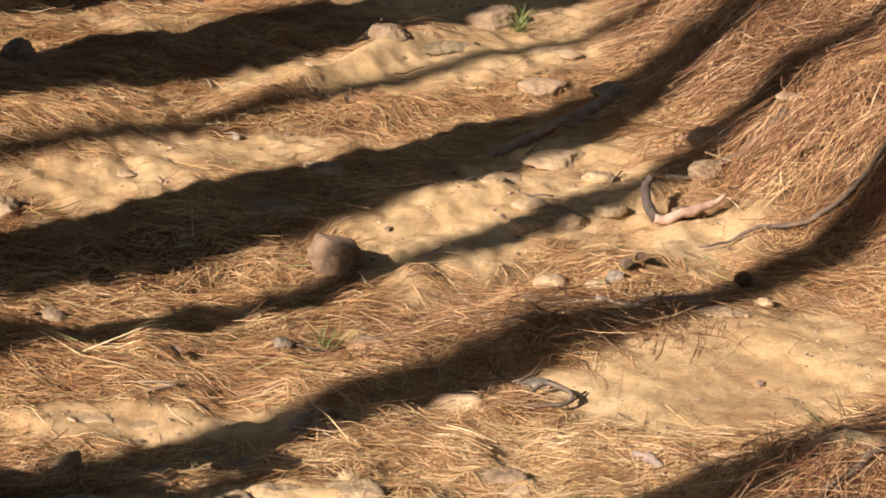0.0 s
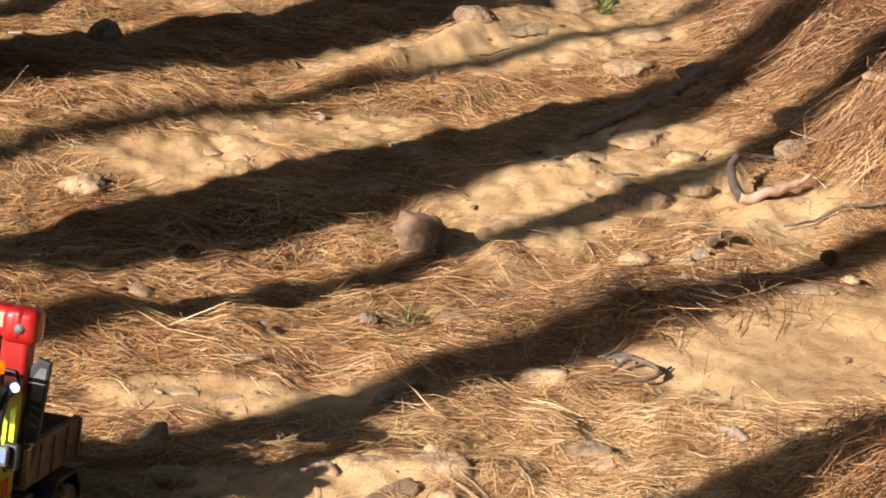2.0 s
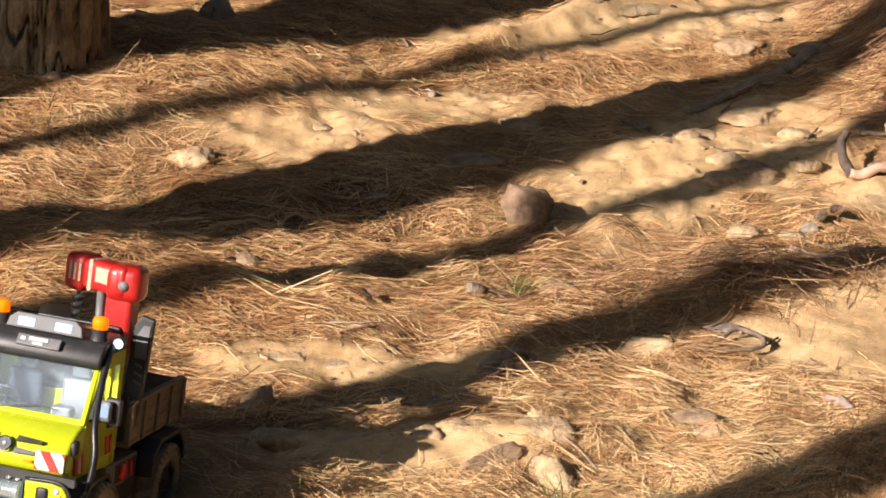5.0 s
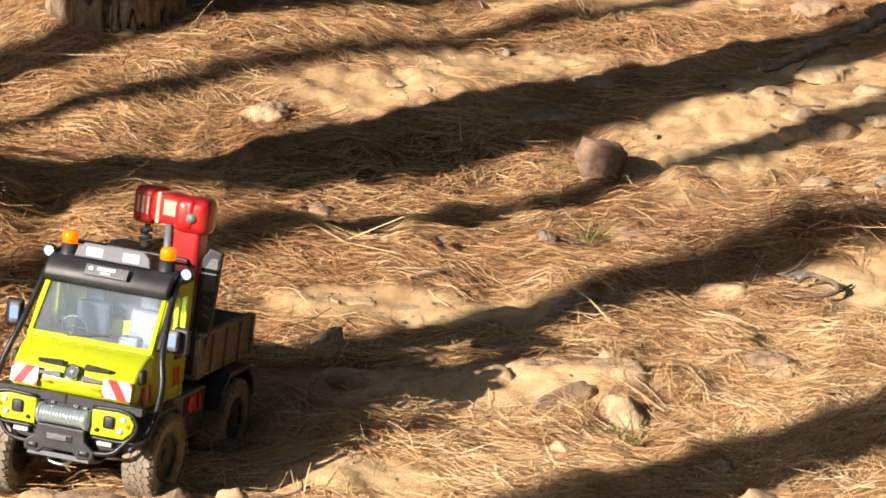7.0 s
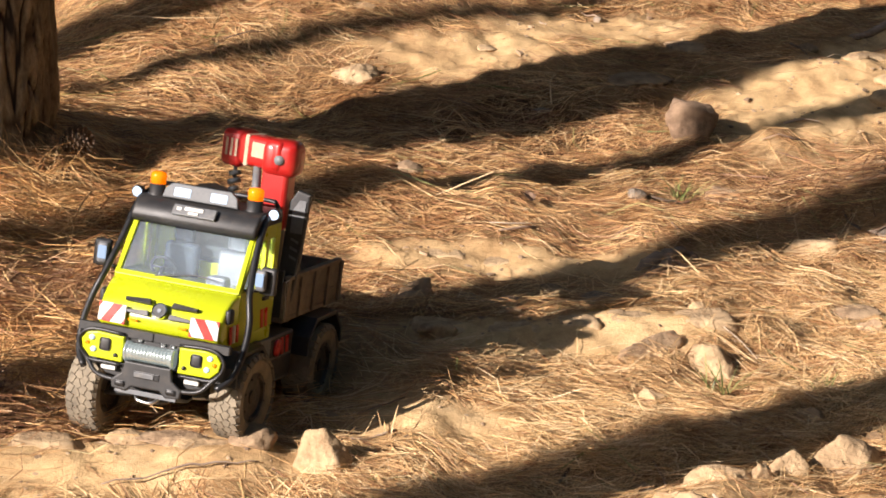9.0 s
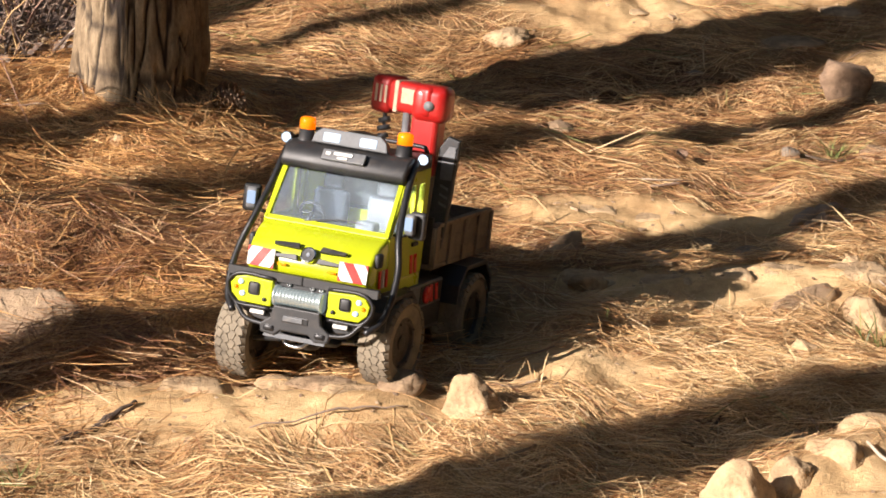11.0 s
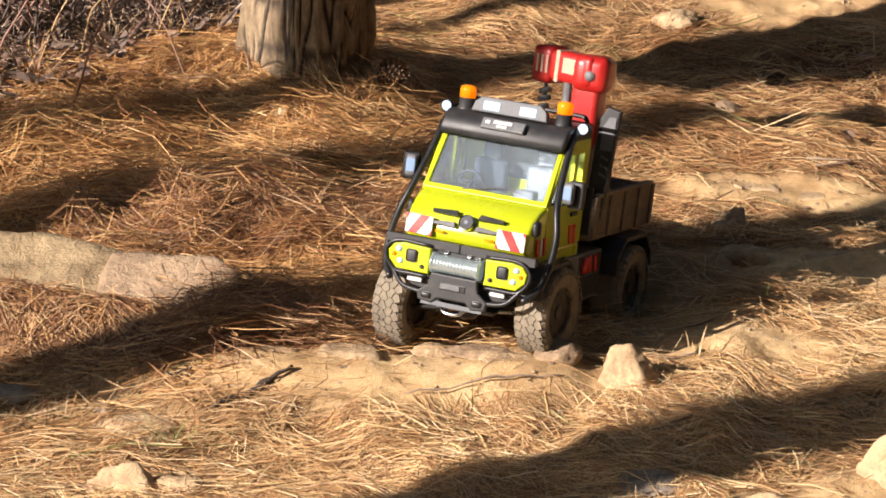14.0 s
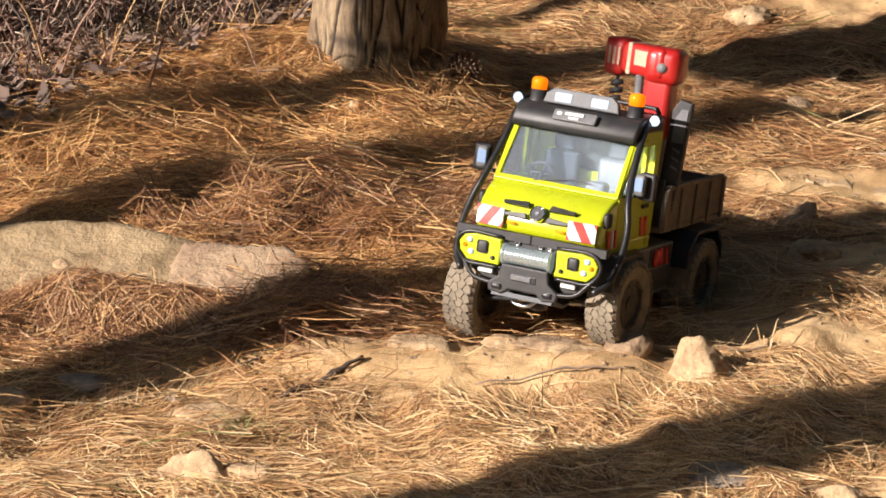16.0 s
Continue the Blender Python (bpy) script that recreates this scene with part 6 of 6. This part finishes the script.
# bumper with lamp panels, winch and hitch plate
for sgn in (-1, 1):
    out = [(0.036, 0.1400), (0.070, 0.1415), (0.084, 0.1385), (0.0905, 0.130), (0.0885, 0.119), (0.078, 0.109), (0.036, 0.1085)]
    panel = part("lamp_panel", prism(B(), [(sgn * a, b) for a, b in out], 0.070, 0.0785, "y", 0.002), LIME, truck, "lime-green bumper panel with lamps")
    rim_line = [(sgn * a, 0.0770, b) for a, b in [(0.036, 0.1425), (0.070, 0.144), (0.0855, 0.1405), (0.0935, 0.1305), (0.0912, 0.118), (0.0795, 0.1065), (0.058, 0.1058), (0.038, 0.1056)]]
    part("bumper_tube", tube_into(B(), bend(rim_line, 4), 0.0023, 8), TUBE, truck, "black tube round the lamp panel", True)
    part("lamp_socket", rbox(B(), sgn * 0.059 - 0.0068, sgn * 0.059 + 0.0068, 0.078, 0.0805, 0.1200, 0.1355, 0.003, 3), BLACK, panel, "square black lamp socket", True)
    for x, z, mm, rr in ((0.0765, 0.1335, BLUE_LENS, 0.0032), (0.0735, 0.1195, BLUE_LENS, 0.0032), (0.0825, 0.1265, AMBER, 0.0026), (0.0445, 0.1165, BLACK, 0.0024)):
        part("round_lamp", turned(B(), [(rr, -0.001), (rr, 0.0018), (rr * 0.6, 0.0028)], 18, pose(sgn * x, 0.079, z) @ Matrix.Rotation(radians(90), 4, "Z")), mm, panel, "small round lamp", True)
    part("lower_bracket", prism(B(), [(sgn * a, b) for a, b in ((0.030, 0.106), (0.072, 0.104), (0.079, 0.100), (0.062, 0.090), (0.030, 0.086))], 0.060, 0.066, "y", 0.0015), BLACK, truck)
    part("fog_lamp", rbox(B(), sgn * 0.054 - 0.0095, sgn * 0.054 + 0.0095, 0.070, 0.075, 0.0965, 0.1015, 0.0012), STRIPE_WHITE, truck, "small white strip lamp")
    part("lower_tube", tube_into(B(), bend([(sgn * 0.0905, 0.075, 0.117), (sgn * 0.079, 0.077, 0.1035), (sgn * 0.064, 0.079, 0.090), (sgn * 0.030, 0.080, 0.0865)], 4), 0.0028, 8), TUBE, truck, "black lower bumper tube", True)
    part("inner_fender", prism(B(), [(0.052, 0.098), (0.050, 0.118), (0.028, 0.132), (-0.028, 0.132), (-0.052, 0.114), (-0.058, 0.098), (-0.062, 0.098), (-0.056, 0.118), (-0.030, 0.138), (0.030, 0.138), (0.056, 0.121), (0.057, 0.098)], sgn * 0.070, sgn * 0.104, "x", 0.0012), BLACK, truck, "black front mudguard")
    part("rear_mudguard", prism(B(), [(-0.190, 0.100), (-0.194, 0.120), (-0.215, 0.140), (-0.285, 0.140), (-0.308, 0.120), (-0.312, 0.100), (-0.317, 0.100), (-0.313, 0.123), (-0.288, 0.146), (-0.212, 0.146), (-0.189, 0.123), (-0.185, 0.100)], sgn * 0.072, sgn * 0.108, "x", 0.0012), BLACK, truck, "black rear mudguard")
part("winch_housing", rbox(B(), -0.036, 0.036, 0.050, 0.068, 0.106, 0.142, 0.002), BLACK, truck)
bm = B()
profile = [(0.005, -0.031), (0.0125, -0.031), (0.0125, -0.0285)]
for k in range(13):
    x = -0.0258 + 0.0043 * k
    profile += [(0.0080, x - 0.00215), (0.0105, x - 0.0010), (0.0108, x), (0.0105, x + 0.0010)]
profile += [(0.0090, 0.0285), (0.0125, 0.0285), (0.0125, 0.031), (0.005, 0.031)]
turned(bm, profile, 28, pose(0, 0.077, 0.1245))
part("winch_drum", bm, DRUM_GLOW, truck, "ridged winch drum with an added glow", True)
for x in (-0.024, -0.012, 0.018):
    part("housing_bolt", turned(B(), [(0.0032, -0.001), (0.0032, 0.002), (0.0018, 0.002), (0.0018, 0.0)], 14, pose(x, 0.069, 0.1385) @ Matrix.Rotation(radians(90), 4, "Z")), STEEL, truck, "", True)
plate_out = [(-0.030, 0.113), (0.030, 0.113), (0.033, 0.098), (0.046, 0.088), (0.044, 0.078), (0.026, 0.076), (0.018, 0.083), (-0.018, 0.083), (-0.026, 0.076), (-0.044, 0.078), (-0.046, 0.088), (-0.033, 0.098)]
hitch = part("hitch_plate", prism(B(), plate_out, 0.076, 0.0835, "y", 0.002), BLACK, truck, "shaped dark hitch plate")
part("hitch_recess", rbox(B(), -0.017, 0.017, 0.0825, 0.0842, 0.0945, 0.1035, 0.001), TUBE, hitch)
part("hitch_block", rbox(B(), -0.010, 0.016, 0.083, 0.0855, 0.0958, 0.1022, 0.001), GREY, hitch)
for x in (-0.033, 0.033):
    part("hitch_eye", rbox(B(), x - 0.0065, x + 0.0065, 0.0825, 0.086, 0.0812, 0.0885, 0.0022, 2), TUBE, hitch, "", True)
part("skid_plate", prism(B(), [(0.080, 0.079), (0.083, 0.074), (0.040, 0.066), (0.010, 0.070), (0.010, 0.074), (0.040, 0.070)], -0.040, 0.040, "x", 0.001), GREY, truck, "dusty grey skid plate")
part("tow_hook", tube_into(B(), bend([(0.014, 0.074, 0.074), (0.010, 0.080, 0.068), (-0.008, 0.081, 0.067), (-0.016, 0.075, 0.073)], 4), 0.0022, 8), STEEL, truck, "bent steel tow hook", True)

# flank boxes between the wheels
for sgn in (-1, 1):
    box = part("side_box", rbox(B(), sgn * 0.050, sgn * 0.088, -0.182, -0.062, 0.072, 0.134, 0.003), GREY, truck, "dusty dark side locker")
    part("locker_lid", rbox(B(), sgn * 0.0875, sgn * 0.0895, -0.176, -0.068, 0.077, 0.104, 0.001), BLACK, box)
    part("hazard_board", rbox(B(), sgn * 0.0875, sgn * 0.0893, -0.176, -0.100, 0.107, 0.131, 0.001), BLACK, box, "dark board with red lamp")
    part("red_lamp", turned(B(), [(0.011, 0), (0.011, 0.003), (0.006, 0.005)], 22, pose(sgn * 0.0893, -0.118, 0.119) @ Matrix.Diagonal((sgn, 1, 1, 1))), STRIPE_RED, box, "round red side reflector", True)
    for k in range(2):
        part("red_bar", prism(B(), [(-0.004, -0.011), (0.004, -0.011), (0.010, 0.011), (0.002, 0.011)], -0.0008, 0.0008, "x", 0, pose(sgn * 0.0897, -0.140 - 0.018 * k, 0.119)), STRIPE_RED, box, "red reflective bar")
    part("step", rbox(B(), sgn * 0.070, sgn * 0.090, -0.060, -0.040, 0.120, 0.136, 0.002), BLACK, truck)

# dump bed
bed = part("dump_bed", rbox(B(), -0.092, 0.092, -0.330, -0.118, 0.150, 0.156, 0.001), BED, truck, "dusty brown dump bed with ribbed sides")
for sgn in (-1, 1):
    side = part("bed_side", rbox(B(), sgn * 0.088, sgn * 0.092, -0.330, -0.118, 0.1565, 0.203, 0.001), BED, bed)
    for y in (-0.326, -0.278, -0.226, -0.174, -0.122):
        part("rib", rbox(B(), sgn * 0.0922, sgn * 0.0955, y - 0.004, y + 0.004, 0.152, 0.205, 0.001), BED, side)
    part("top_rail", rbox(B(), sgn * 0.0865, sgn * 0.0950, -0.3215, -0.1265, 0.2035, 0.2085, 0.001), BED, side)
    for z in (0.172, 0.188):
        part("groove_bar", rbox(B(), sgn * 0.0922, sgn * 0.0932, -0.320, -0.128, z - 0.001, z + 0.001, 0), BED, side)
part("tailgate", rbox(B(), -0.088, 0.088, -0.330, -0.326, 0.1565, 0.203, 0.001), BED, bed)
part("headboard", rbox(B(), -0.088, 0.088, -0.122, -0.118, 0.1565, 0.216, 0.001), BLACK, bed)
part("bed_frame", rbox(B(), -0.040, 0.040, -0.320, -0.125, 0.1165, 0.1495, 0.002), BLACK, truck)

# crane behind the cab, red
crane = part("crane_column", rbox(B(), -0.074, -0.038, -0.164, -0.130, 0.262, 0.350, 0.006, 3), RED, truck, "glossy red folded loading crane")
part("crane_post", rbox(B(), -0.068, -0.044, -0.158, -0.134, 0.157, 0.266, 0.003, 2), BLACK, crane, "black crane post")
part("crane_elbow", rbox(B(), -0.084, -0.036, -0.166, -0.124, 0.330, 0.376, 0.012, 4), RED, crane, "", True)
part("elbow_pin", turned(B(), [(0.006, -0.024), (0.006, 0.024)], 18, pose(-0.062, -0.145, 0.352, 0, 0, 90)), GREY, crane, "", True)
ARM = pose(-0.058, -0.140, 0.355, 0, 0, -22)
bm = rbox(B(), -0.012, 0.082, -0.017, 0.017, -0.019, 0.020, 0.007, 3, ARM)
arm = part("crane_arm", bm, RED, crane, "glossy red crane arm", True)
part("arm_head", rbox(B(), 0.052, 0.086, -0.020, 0.020, -0.024, 0.023, 0.008, 3, ARM), RED, arm, "", True)
part("arm_label", rbox(B(), 0.005, 0.034, 0.0168, 0.0178, -0.006, 0.013, 0.0003, 1, ARM), TAN, arm, "tan label")
part("arm_band", rbox(B(), 0.040, 0.047, -0.0176, 0.0178, -0.0196, 0.0206, 0.002, 2, ARM), TAN, arm, "tan edge band")
for k, x in enumerate((0.056, 0.064, 0.072)):
    part("arm_mark", rbox(B(), x, x + 0.004, 0.0198, 0.0206, -0.010, 0.012, 0.0002, 1, ARM), TAN, arm)
part("crane_ram", tube_into(B(), [ARM @ Vector((0.028, 0.010, -0.018)), Vector((-0.034, -0.134, 0.270))], [0.005, 0.0065], 12), GREY, crane, "dark grey crane ram", True)
bm = B()
tube_into(bm, [ARM @ Vector((0.070, 0.004, -0.022)), ARM @ Vector((0.070, 0.004, -0.040))], 0.0028, 8)
for z, rr in ((-0.034, 0.008), (-0.044, 0.0085), (-0.054, 0.007)):
    turned(bm, [(rr, -0.0028), (rr, 0.0028)], 18, ARM @ pose(0.070, 0.004, z, 0, 20) @ UP)
tube_into(bm, bend([ARM @ Vector(c) for c in ((0.070, 0.004, -0.056), (0.078, 0.004, -0.064), (0.070, 0.004, -0.074), (0.061, 0.004, -0.066))], 5), 0.0026, 8)
part("crane_hook", bm, GREY, arm, "grey swivel hook", True)
bm = prism(B(), [(-0.070, 0.157), (-0.090, 0.157), (-0.098, 0.225), (-0.103, 0.312), (-0.086, 0.316), (-0.076, 0.300)], -0.150, -0.140, "y", 0.0025)
mast = part("rear_guard", bm, BLACK, truck, "tall black guard plate behind the cab")
# reflections on the black guard, laid on as pale silver pieces
part("guard_reflection", prism(B(), [(-0.082, 0.262), (-0.097, 0.262), (-0.099, 0.304), (-0.090, 0.304), (-0.082, 0.290)], -0.1398, -0.1388, "y"), SILVER, mast, "pale reflection painted on the guard")
for k in range(3):
    part("guard_glint", prism(B(), [(-0.084, 0.256 - 0.011 * k), (-0.094, 0.252 - 0.011 * k), (-0.094, 0.249 - 0.011 * k), (-0.084, 0.253 - 0.011 * k)], -0.1398, -0.1388, "y"), SILVER, mast, "slanting glint painted on the guard")
part("rear_guard", prism(B(), [(-0.150, 0.157), (-0.128, 0.157), (-0.128, 0.268), (-0.150, 0.268)], 0.080, 0.088, "x", 0.002), BLACK, truck, "tall black guard plate behind the cab")


# ---- load in the bed ----
def lump(name, local, w, d, h, seed, label, category, material):
    ob = new(name, mesh_of(name, rock_mesh(seed, w, d, h, 3, 16, 0.05), material))
    ob.matrix_world = TRUCK @ pose(*local, 0, 0, seed * 37)
    return tagged(ob, label, category)


lump("sack", (-0.048, -0.180, 0.196), 0.070, 0.066, 0.105, 401, "brown burlap sack lying in the truck bed", "sack", SACK)
lump("sack", (0.040, -0.205, 0.215), 0.10, 0.10, 0.135, 402, "brown burlap sack heaped in the truck bed", "sack", SACK)
lump("sack", (-0.010, -0.275, 0.180), 0.12, 0.08, 0.06, 403, "flat brown burlap sack in the truck bed", "sack", SACK)
